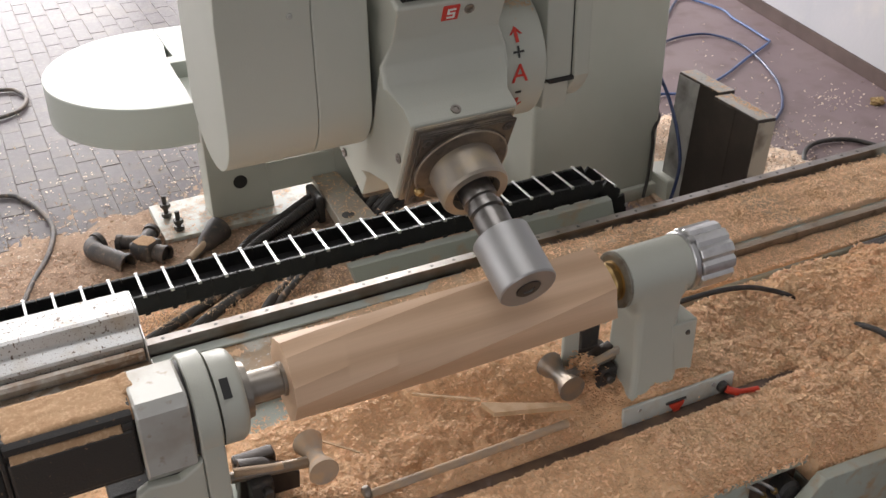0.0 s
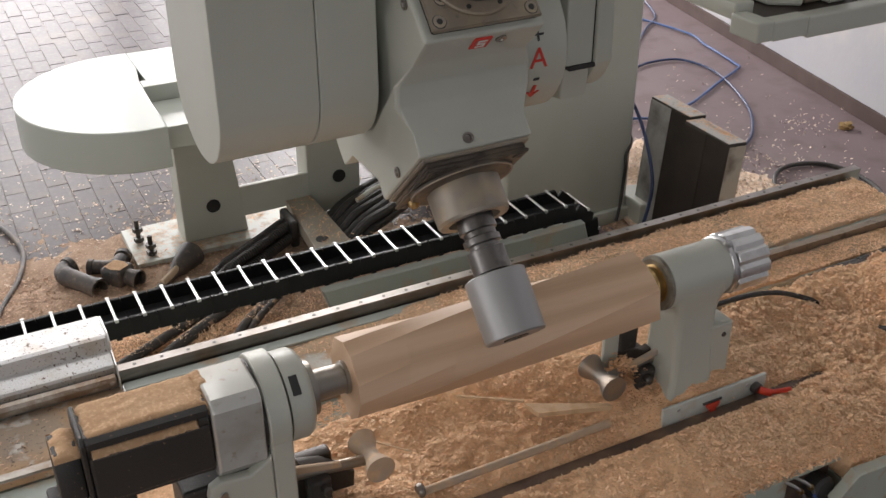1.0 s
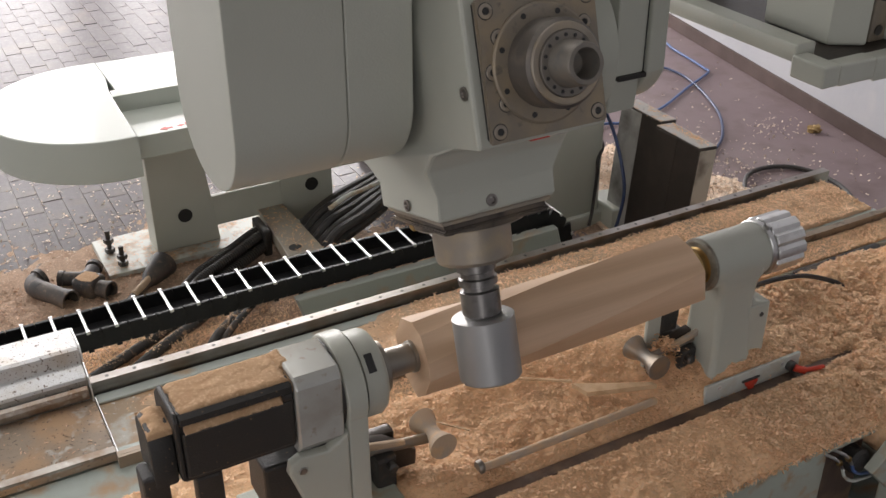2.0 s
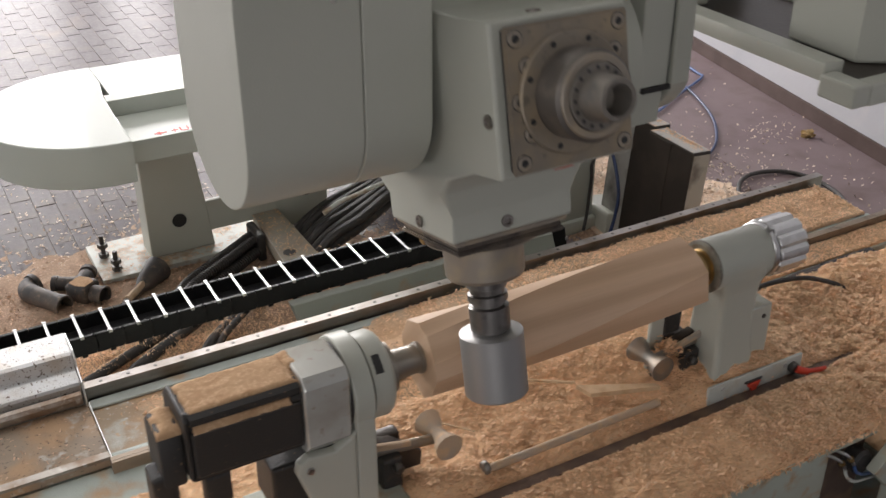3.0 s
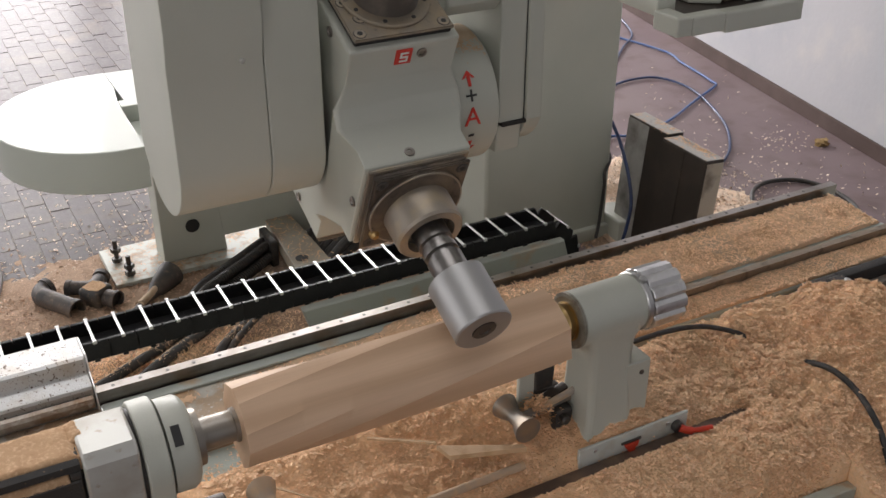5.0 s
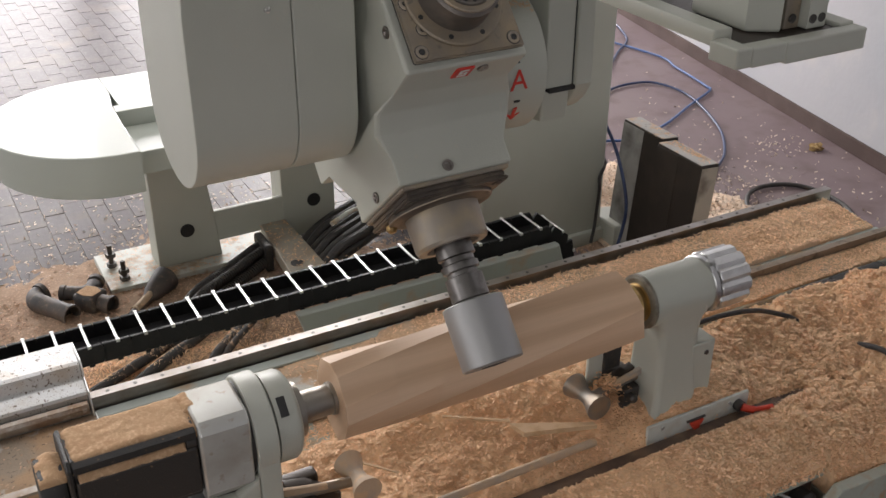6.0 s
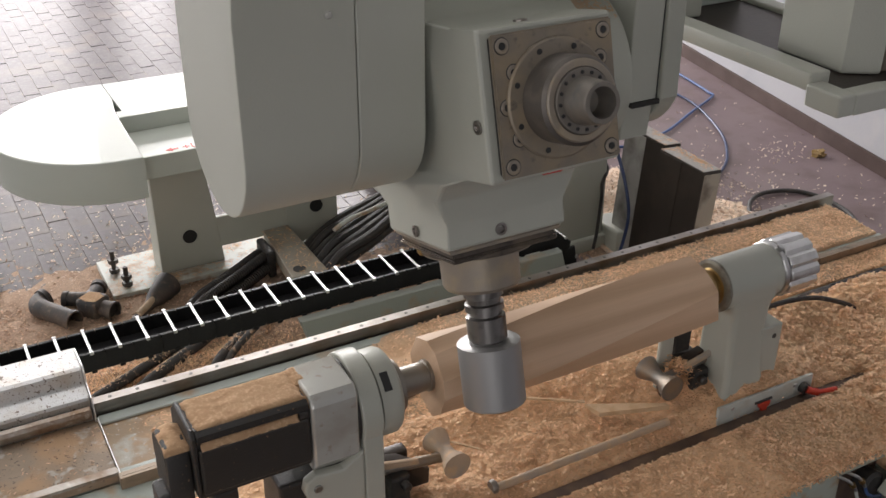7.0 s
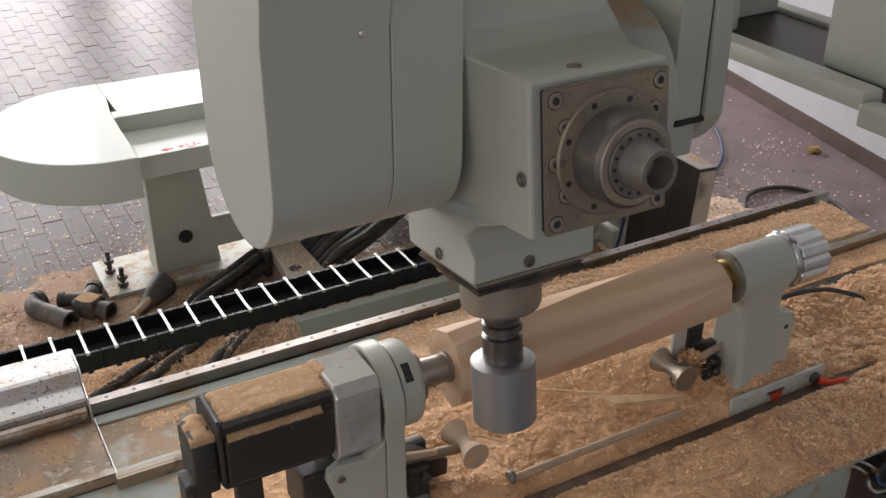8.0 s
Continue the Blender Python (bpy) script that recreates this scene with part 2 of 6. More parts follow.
def tube(points, r, segs=10, bm=None, smooth=6):
    """A round cable along a smooth line through the points."""
    bm = bm or bmesh.new()
    ps = [Vector(p) for p in points]
    line = []
    for i in range(len(ps) - 1):
        p0, p1, p2, p3 = ps[max(i - 1, 0)], ps[i], ps[i + 1], ps[min(i + 2, len(ps) - 1)]
        for k in range(smooth):
            t = k / smooth
            line.append(0.5 * (2 * p1 + (p2 - p0) * t + (2 * p0 - 5 * p1 + 4 * p2 - p3) * t * t + (3 * p1 - p0 - 3 * p2 + p3) * t ** 3))
    line.append(ps[-1])
    rings = []
    u = None
    for i, p in enumerate(line):
        d = (line[min(i + 1, len(line) - 1)] - line[max(i - 1, 0)]).normalized()
        u = d.orthogonal().normalized() if u is None else (u - d * u.dot(d)).normalized()
        v = d.cross(u)
        rings.append([bm.verts.new(p + u * (r * math.cos(math.tau * k / segs)) + v * (r * math.sin(math.tau * k / segs))) for k in range(segs)])
    for p, q in zip(rings, rings[1:]):
        for i in range(segs):
            bm.faces.new((p[i], p[(i + 1) % segs], q[(i + 1) % segs], q[i]))
    bm.faces.new(rings[0][::-1]), bm.faces.new(rings[-1])
    return bm


def finish(bm, name, mat, angle=32):
    bm.normal_update()
    for f in bm.faces:
        f.smooth = True
    for e in bm.edges:
        if len(e.link_faces) == 2:
            bend, (p, q) = e.calc_face_angle(0), sorted(f.calc_area() for f in e.link_faces)
            if bend > radians(angle) or (q > 8 * p and bend > radians(8)):
                e.smooth = False
    me = bpy.data.meshes.new(name)
    bm.to_mesh(me)
    bm.free()
    me.materials.append(mat)
    return me


def part(name, bm, mat, parent=None, label="", angle=32):
    """Links a bmesh as one mesh object, under a thing or a part where one is given."""
    ob = new(name, finish(bm, name, mat, angle))
    ob.parent = parent
    if label:
        ob["label"] = label
    return ob


def thing(name, label, category, bm=None, mat=None, group="", kind="", angle=32):
    ob = part(name, bm, mat, angle=angle) if bm else new(name)
    return tagged(ob, label, category, group, kind)


def shared(name, mesh, parent, m, label=""):
    ob = new(name, mesh)
    ob.parent = parent
    ob.matrix_basis = m
    if label:
        ob["label"] = label
    return ob


TABLE = []


def on_table(ob):
    """Marks a thing that rides on the sliding table."""
    TABLE.append(ob)
    return ob


def hills(bumps, x, y):
    return sum(a * math.exp(-((x - cx) / sx) ** 2 - ((y - cy) / sy) ** 2) for cx, cy, sx, sy, a in bumps)


def heap_mesh(name, height, x0, x1, y0, y1, step, mat, under):
    """A sheet of chips with an uneven top and a skirt down to its support."""
    nx, ny = int((x1 - x0) / step) + 1, int((y1 - y0) / step) + 1
    vs, fs = [], []
    for j in range(ny):
        for i in range(nx):
            x, y = x0 + (x1 - x0) * i / (nx - 1), y0 + (y1 - y0) * j / (ny - 1)
            vs.append((x, y, height(x, y)))
    for j in range(ny - 1):
        for i in range(nx - 1):
            a = j * nx + i
            fs.append((a, a + 1, a + nx + 1, a + nx))
    rim = list(range(nx)) + [j * nx + nx - 1 for j in range(1, ny)] + [(ny - 1) * nx + i for i in range(nx - 2, -1, -1)] + [j * nx for j in range(ny - 2, 0, -1)]
    low = len(vs)
    vs += [(vs[k][0], vs[k][1], under) for k in rim]
    n = len(rim)
    fs += [(rim[k], low + k, low + (k + 1) % n, rim[(k + 1) % n]) for k in range(n)]
    me = bpy.data.meshes.new(name)
    me.from_pydata(vs, [], fs)
    me.polygons.foreach_set("use_smooth", [True] * len(me.polygons))
    me.materials.append(mat)
    return new(name, me)


def flakes(name, places, mat, rng, size=(0.007, 0.016), flat=0.5, parent=None, width=(0.0006, 0.0017)):
    """Many curled shavings, one mesh: each is a strip of two bent quads."""
    vs, fs = [], []
    for x, y, z in places:
        ln, w = rng.uniform(*size), rng.uniform(*width)
        a, tilt, roll, curl = rng.uniform(0, math.tau), rng.gauss(0, flat), rng.gauss(0, flat), rng.uniform(0.03, 0.28)
        d = Vector((math.cos(a) * math.cos(tilt), math.sin(a) * math.cos(tilt), math.sin(tilt)))
        s = Vector((-math.sin(a) * math.cos(roll), math.cos(a) * math.cos(roll), math.sin(roll)))
        n = d.cross(s)
        c = Vector((x, y, z))
        k = len(vs)
        for u, lift in ((-0.5, 0), (0, curl), (0.5, 0)):
            p = c + d * (u * ln) + n * (lift * ln * 0.5)
            vs += [p - s * w, p + s * w]
        fs += [(k, k + 2, k + 3, k + 1), (k + 2, k + 4, k + 5, k + 3)]
    me = bpy.data.meshes.new(name)
    me.from_pydata([tuple(v) for v in vs], [], fs)
    me.materials.append(mat)
    ob = new(name, me)
    ob.parent = parent
    return ob

# ---- the hall ----
rng = random.Random(7)
floor = thing("floor", "workshop floor of small grey pavers, dusted with chips", "floor", box(-6.2, 5.2, -5.2, 11.2, -0.2, -0.0024), joint, kind="structure")
thing("floor_painted", "smooth mauve painted workshop floor beside the machine", "floor", box(1.96, 5.2, -5.2, 11.2, -0.005, 0.0), resin, kind="structure")
thing("floor_front", "plain paver floor in front of the machine", "floor", box(-6.2, 1.955, -5.2, 2.3, -0.005, -0.0005), paver_far, kind="structure")
thing("floor_back", "plain paver floor at the back of the hall", "floor", box(-6.2, 1.955, 8.6, 11.2, -0.005, -0.0005), paver_far, kind="structure")
thing("floor_side", "plain paver floor at the side of the hall", "floor", box(-6.2, -1.05, 2.302, 8.598, -0.005, -0.0005), paver_far, kind="structure")

WX, WY = 0.182, 0.983            # the way of the right-hand wall


def wall_at(a, out):
    return (3.868 + WX * a + WY * out, 2.85 + WY * a - WX * out)


wall_right = thing("wall_right", "off-white plastered wall with grey stains", "wall",
                   prism([wall_at(-8.2, 0), wall_at(8.6, 0), wall_at(8.6, 0.25), wall_at(-8.2, 0.25)], "z", 0.0, 5.0), plaster, kind="structure")
thing("baseboard", "dark brown painted skirting along the wall", "baseboard",
      prism([wall_at(-8.1, -0.015), wall_at(8.5, -0.015), wall_at(8.5, -0.001), wall_at(-8.1, -0.001)], "z", 0.001, 0.075), skirting, kind="structure")


def wall_with_openings(name, axis, place, thick, lo, hi, top, openings, label):
    """A wall along x or y, pierced by openings (from, to, sill, head)."""
    bm = bmesh.new()

    def slab(a0, a1, z0, z1):
        if a1 - a0 > 0.001 and z1 - z0 > 0.001:
            if axis == "x":
                box(a0, a1, place, place + thick, z0, z1, bm=bm)
            else:
                box(place, place + thick, a0, a1, z0, z1, bm=bm)
    at = lo
    for a0, a1, s, h in openings:
        slab(at, a0, 0, top)
        slab(a0, a1, 0, s)
        slab(a0, a1, h, top)
        at = a1
    slab(at, hi, 0, top)
    return thing(name, label, "wall", bm, plaster, kind="structure")


# The high opening on the right is added, to let fill light in.
wall_with_openings("wall_back", "x", 11.0, 0.25, -6.2, 6.4, 5.0, [(-5.2, -2.6, 0.9, 4.2), (-1.7, 1.72, 0.05, 4.3), (2.14, 2.74, 0.05, 4.3), (3.2, 4.9, 2.7, 4.3)], "plastered back wall with large windows, the high right one added for fill")
wall_with_openings("wall_left", "y", -6.2, 0.25, -5.2, 11.0, 5.0, [(-3.0, -0.6, 1.0, 4.2), (1.2, 4.0, 1.0, 4.2), (5.5, 8.5, 1.0, 4.2)], "plastered side wall with large windows")
# Unseen front wall; its opening is added to hold a fill lamp.
wall_with_openings("wall_front", "x", -5.2, 0.25, -6.2, 1.75, 5.0, [(-4.5, -1.5, 1.0, 4.2)], "plastered unseen wall with an opening added for fill light")
ceil_bm = bmesh.new()
for x0, x1, y0, y1 in ((-6.2, 6.6, -5.2, 1.0), (-6.2, 6.6, 9.0, 11.25), (-6.2, -0.75, 1.002, 8.998), (2.6, 6.6, 1.002, 8.998)):
    box(x0, x1, y0, y1, 5.0, 5.15, bm=ceil_bm)
thing("ceiling", "pale flat ceiling with a long skylight", "ceiling", ceil_bm, ceiling_paint, kind="structure")

window_or_fill_lamp(0.0, 10.98, 2.2, 3.4, 4.1, (0.0, 0.0, 1.8), 1750)
window_or_fill_lamp(-3.9, 10.98, 2.55, 2.5, 3.2, (-3.9, 0.0, 2.3), 1000)
window_or_fill_lamp(2.44, 10.98, 2.2, 0.58, 4.1, (2.44, 0.0, 1.8), 320)
# Added lamp without a known window: brightens the right-hand side.
window_or_fill_lamp(4.05, 10.98, 3.5, 1.65, 1.55, (4.05, 0.0, 2.6), 1900)
window_or_fill_lamp(-5.93, 7.0, 2.6, 2.9, 3.1, (0.0, 7.0, 2.2), 340)
window_or_fill_lamp(-5.93, 2.6, 2.6, 2.7, 3.1, (0.0, 2.6, 2.2), 250)
window_or_fill_lamp(-5.93, -1.8, 2.6, 2.3, 3.1, (0.0, -1.8, 2.2), 190)
# Added fill lamp from the front, for the sides facing the eye.
window_or_fill_lamp(-3.0, -4.93, 2.6, 2.9, 3.1, (-3.0, 3.0, 2.2), 330)
window_or_fill_lamp(0.92, 5.0, 5.05, 3.25, 7.9, (0.92, 5.0, 0.0), 900)


# ---- the fixed bed with its rails ----
def make_bed():
    bed = thing("machine_bed", "long grey-green machine bed carrying two steel rails", "machine bed")
    part("bed_body", box(-2.6, 2.40, 1.74, 2.012, 0.0, 0.575, 0.006), paint_old, bed, "grey-green painted bed dusted with chips")
    part("front_ledge", box(-2.6, 3.0, 1.625, 1.7385, 0.0, 0.578, 0.006), paint_old, bed)
    part("table_way", box(-2.6, 3.0, 1.15, 1.58, 0.0, 0.2185, 0.006), paint_old, bed)
    part("chip_tray", box(-2.6, 2.40, 1.752, 1.955, 0.576, 0.584, 0.002), tray_dusty, bed)
    def rail_profile(y, w, top):
        side = [(w, 0.576), (w, top - 0.028), (w - 0.0012, top - 0.022), (w - 0.0012, top - 0.014), (w, top - 0.009), (w, top)]
        return [(y - u, z) for u, z in side] + [(y + u, z) for u, z in side[::-1]]
    far = part("linear_rail", prism(rail_profile(1.978, 0.0125, 0.62), "x", 0.203, 2.43, 0.001, 1), rail_steel, bed, "ground steel linear rail with countersunk screws")
    screw = finish(turned([(0, 0.0048), (0.001, 0.0042)], (0, 0, 0), (0, 0, 1), 12), "rail_screw", dark_screw)
    for k in range(35):
        shared("rail_screw", screw, far, pose(0.245 + 0.0605 * k, 1.978, 0.6195))
    near = part("linear_rail", prism(rail_profile(1.722, 0.010, 0.606), "x", 0.203, 3.0, 0.001, 1), rust_rail, bed, "dusty steel rail with a groove")
    part("rail_groove", box(0.206, 2.997, 1.7190, 1.7250, 0.6057, 0.6066), rust_rail, near, "dusty groove along the rail")
    part("rail_shelf", box(0.21, 2.40, 1.928, 1.959, 0.5845, 0.592, 0.003), paint_clean, bed)
    part("rail_shelf", box(0.21, 2.40, 1.741, 1.762, 0.5845, 0.592, 0.003), paint_old, bed)
    # the way cover over the left-hand end
    part("way_cover", prism([(2.085, 0.58), (2.085, 0.695), (2.078, 0.702), (1.998, 0.702), (1.990, 0.698), (1.986, 0.690), (1.984, 0.676), (1.979, 0.668), (1.972, 0.664),
                             (1.950, 0.658), (1.945, 0.655), (1.942, 0.649), (1.944, 0.640), (1.944, 0.612), (1.944, 0.58)], "x", -2.6, 0.200, 0.0015, 1), spotted, bed, "bright folded metal way cover with rust specks")
    part("cover_lip", prism([(1.9435, 0.600), (1.9435, 0.634), (1.938, 0.637), (1.930, 0.633), (1.926, 0.624), (1.928, 0.612), (1.934, 0.604)], "x", -2.6, 0.196, 0.001, 1), lip_steel, bed, "rolled brown steel lip")
    part("lower_cover", box(-2.6, 0.206, 1.737, 1.9432, 0.58, 0.5965, 0.002), cover_dusty, bed, "flat steel cover under brown dust")
    part("cover_edge", prism([(2.083, 0.6), (2.083, 0.698), (1.998, 0.705), (1.985, 0.694), (1.979, 0.671), (1.942, 0.655), (1.938, 0.64), (1.928, 0.63), (1.928, 0.599)], "x", 0.2005, 0.2045, 0.001, 1), alu, bed, "bright sheared edge")
    part("cover_edge", box(0.2065, 0.2095, 1.737, 1.9425, 0.588, 0.6005, 0.0008, 1), alu, bed, "bright sheared edge")
    part("end_strip", prism([(1.7365, 0.5968), (1.752, 0.5968), (1.752, 0.607), (1.7365, 0.604)], "x", -2.6, 0.206, 0.001, 1), lip_steel, bed, "dusty steel strip")
    return bed


def make_carriage():
    """The black carriage in the gap between bed and table."""
    c = thing("carriage_block", "black carriage block with chips beside the bed", "carriage")
    part("body", box(1.935, 2.06, 1.545, 1.62, 0.2195, 0.590, 0.008, 2), carriage_black, c)
    part("cap", box(2.005, 2.062, 1.541, 1.60, 0.40, 0.597, 0.006, 2), carriage_black, c)
    part("bolt", turned([(0, 0.011), (0.004, 0.011), (0.006, 0.008)], (2.045, 1.56, 0.597), (0.1, -0.3, 0.95), 14), alu, c, "bright bolt head")
    part("bar", box(2.0625, 2.25, 1.565, 1.59, 0.525, 0.553, 0.003), steel_dull_bar, c, "dusty steel bar")
    part("back_plate", box(2.0605, 2.25, 1.592, 1.622, 0.34, 0.588, 0.004), black_plastic, c)
    part("pipe", turned([(0, 0.016), (0.14, 0.016)], (2.03, 1.552, 0.43), (-0.12, 0, 1), 16), black_plastic, c, "black pipe")
    part("rust_bar", box(2.07, 2.35, 1.50, 1.515, 0.405, 0.44, 0.002), lip_steel, c, "rusty steel bar")
    part("pan", box(1.75, 2.62, 1.30, 1.535, 0.2195, 0.40, 0.004), dark_steel, c, "dark pan")
    side = part("side_rail", box(1.985, 2.6, 1.36, 1.385, 0.4005, 0.455, 0.003), dark_steel, c, "dark rail")
    part("rail_edge", box(1.985, 2.6, 1.362, 1.367, 0.4555, 0.459, 0.001, 1), steel, side, "bright steel edge")
    return c


carriage_black = material("oily_brown_black_paint", (0.032, 0.025, 0.021), 0.45, spots=[((0.09, 0.06, 0.042), 22, 0.5, 0.7, 5), ((0.30, 0.20, 0.12), 120, 0.62, 0.70, 4)], bump=0.2)
spotted = material("specked_metal", (0.47, 0.475, 0.47), 0.42, 0.75, spots=[((0.40, 0.36, 0.31), 22, 0.5, 0.8, 6), ((0.13, 0.10, 0.075), 150, 0.645, 0.675, 3), ((0.16, 0.11, 0.08), 330, 0.66, 0.70, 2), ((0.12, 0.09, 0.07), 80, 0.675, 0.69, 2)], bump=0.2, bump_scale=240)
lip_steel = material("brown_lip_steel", (0.40, 0.37, 0.33), 0.4, 0.7, spots=[((0.22, 0.15, 0.10), 18, 0.4, 0.7, 6), ((0.5, 0.47, 0.43), 60, 0.55, 0.75, 4)], bump=0.2)
cover_dusty = material("dusty_cover_steel", (0.33, 0.26, 0.19), 0.65, 0.1, spots=[((0.22, 0.17, 0.13), 7, 0.4, 0.7, 6), ((0.44, 0.29, 0.17), 9, 0.47, 0.62, 7), ((0.52, 0.49, 0.44), 26, 0.56, 0.68, 6), ((0.12, 0.09, 0.07), 140, 0.62, 0.7, 3)], bump=0.3, bump_scale=260)
steel_dull_bar = material("dusty_bar_steel", (0.24, 0.21, 0.18), 0.5, 0.5, spots=[((0.36, 0.26, 0.17), 30, 0.45, 0.7, 5)], bump=0.2)
bed = make_bed()
make_carriage()


# ---- the column and the arm on its frame ----
def make_column():
    col = thing("machine_column", "tall grey-green painted machine column standing on the floor", "machine column")
    part("column_body", box(1.77, 2.33, 2.95, 3.95, 0.03, 4.6, 0.012, 3), paint, col)
    part("base_flange", box(1.745, 2.36, 2.93, 3.99, 0.0, 0.06, 0.01), paint, col)
    part("overhead_beam", box(1.29, 1.7685, 0.8, 3.94, 2.6005, 2.86, 0.01), paint, col, "overhead beam carrying the slide")
    lug = part("foot_lug", prism([(2.33, 3.05), (2.33, 2.86), (2.40, 2.84), (2.445, 2.87), (2.46, 2.94), (2.43, 3.02)], "z", 0.0, 0.10, 0.012, 3), paint, col, "rounded levelling foot with a bolt hole")
    part("foot_bolt", turned([(0, 0.028), (0.006, 0.028), (0.008, 0.02), (0.003, 0.018)], (2.405, 2.93, 0.1), (0, 0, 1), 20), dark_screw, lug)
    return col


make_column()


def make_arm():
    arm = thing("console_arm", "broad grey-green arm with a rounded end, glossy and bright on top", "machine arm")
    cx, cy, r = 0.57, 3.43, 0.37
    half = [(cx + r * math.cos(math.pi / 2 + math.pi * i / 36), cy + r * math.sin(math.pi / 2 + math.pi * i / 36)) for i in range(37)]
    part("rounded_end", prism(half + [(0.606, cy - r), (0.611, 3.30), (0.619, 3.493), (0.639, 3.628), (0.639, cy + r)], "z", 0.56, 0.70, 0.004, 3), gloss, arm)
    part("back_bar", prism([(0.6405, 3.798), (0.6405, 3.4925), (0.6205, 3.4925), (0.6165, 3.43), (1.765, 3.43), (1.765, 3.60), (1.65, 3.71), (1.10, 3.782)], "z", 0.565, 0.699, 0.003), gloss, arm)
    part("motor_seat", box(1.28, 1.45, 3.66, 3.81, 0.66, 0.7005, 0.004), gloss, arm)
    part("front_shelf", box(0.626, 1.765, 3.188, 3.4285, 0.562, 0.642, 0.003), gloss, arm)
    return arm


gloss = material("glossy_machine_paint", (0.46, 0.49, 0.44), 0.30, spots=[((0.46, 0.49, 0.43), 3, 0.4, 0.75, 3)], bump=0.05, bump_scale=60, coat=0.15)
make_arm()


def make_servo():
    """A black servo motor standing on the arm, its plug on top."""
    sv = thing("servo_motor", "black servo motor standing on the machine arm", "motor")
    part("body", box(1.29, 1.43, 3.67, 3.80, 0.701, 0.86, 0.012, 3), motor_black, sv)
    part("cap", box(1.302, 1.418, 3.682, 3.788, 0.8605, 0.91, 0.010, 3), motor_black, sv)
    part("plug", turned([(0, 0.030), (0.03, 0.030), (0.034, 0.022), (0.075, 0.022)], (1.355, 3.735, 0.9105), (0, 0, 1), 20), motor_black, sv, "black round plug")
    part("cable", tube([(1.38, 3.75, 0.94), (1.46, 3.76, 0.96), (1.56, 3.80, 0.95), (1.70, 3.85, 0.90)], 0.010), rubber, sv, "black cable")
    return sv


make_servo()


beam_dusty = material("dusty_beam_paint", (0.36, 0.34, 0.28), 0.55, spots=[((0.30, 0.23, 0.16), 6, 0.42, 0.66, 6), ((0.44, 0.30, 0.18), 50, 0.55, 0.75, 5)], bump=0.25)


def make_frame():
    fr = thing("support_stand", "grey-green welded support frame bolted to a white base plate", "machine frame")
    part("leg", prism([(0.70, 0.03), (0.70, 0.52), (0.685, 0.559), (0.915, 0.559), (0.90, 0.45), (0.93, 0.2), (0.945, 0.03)], "y", 3.5, 3.62, 0.005), paint, fr)
    part("leg", box(1.20, 1.42, 3.5, 3.62, 0.03, 0.559, 0.005), paint, fr)
    part("crossbeam", box(0.90, 1.21, 3.502, 3.524, 0.09, 0.215, 0.004), paint, fr)
    link = part("link_beam", prism([(1.105, 3.501), (1.207, 3.501), (1.208, 3.10), (1.071, 3.10)], "z", 0.066, 0.118, 0.003), beam_dusty, fr, "grey-green beam under brown dust, with a bolt hole")
    part("bolt_hole", turned([(0, 0.024), (0.0012, 0.024), (0.001, 0.02)], (1.118, 3.150, 0.118), (0, 0, 1), 20), black_plastic, link)
    part("front_beam", box(1.071, 1.765, 2.965, 3.0995, 0.0, 0.1165, 0.004), beam_dusty, fr)
    hole = finish(turned([(0, 0.027), (0.004, 0.027), (0.004, 0.022)], (0, 0, 0), (0, -1, 0), 24), "plug", black_plastic)
    shared("plug", hole, fr, pose(0.82, 3.501, 0.163), "black plug in the leg")
    shared("plug", hole, fr, pose(1.33, 3.501, 0.175), "black plug in the leg")
    plate = part("base_plate", box(0.50, 1.27, 3.43, 3.72, 0.0, 0.028, 0.003), paint_white, fr, "white steel base plate with rust-brown chip dust")
    for x, y, h in ((0.545, 3.60, 0.092), (0.565, 3.48, 0.08)):
        bolt = part("anchor_bolt", turned([(0, 0.009), (h, 0.009), (h + 0.002, 0.006)], (x, y, 0.028), (0, 0, 1), 12), dark_screw, plate)
        for z in (0.032, h - 0.02):
            part("nut", turned([(0, 0.019), (0.016, 0.019)], (x, y, z), (0, 0, 1), 6), dark_screw, bolt)
    return fr


make_frame()


# ---- the cable chain and what lies round it ----
chain_black = material("chain_black_plastic", (0.012, 0.012, 0.0125), 0.4, spec=0.3, spots=[((0.03, 0.026, 0.022), 40, 0.6, 0.8, 5)], bump=0.1, bump_scale=260)


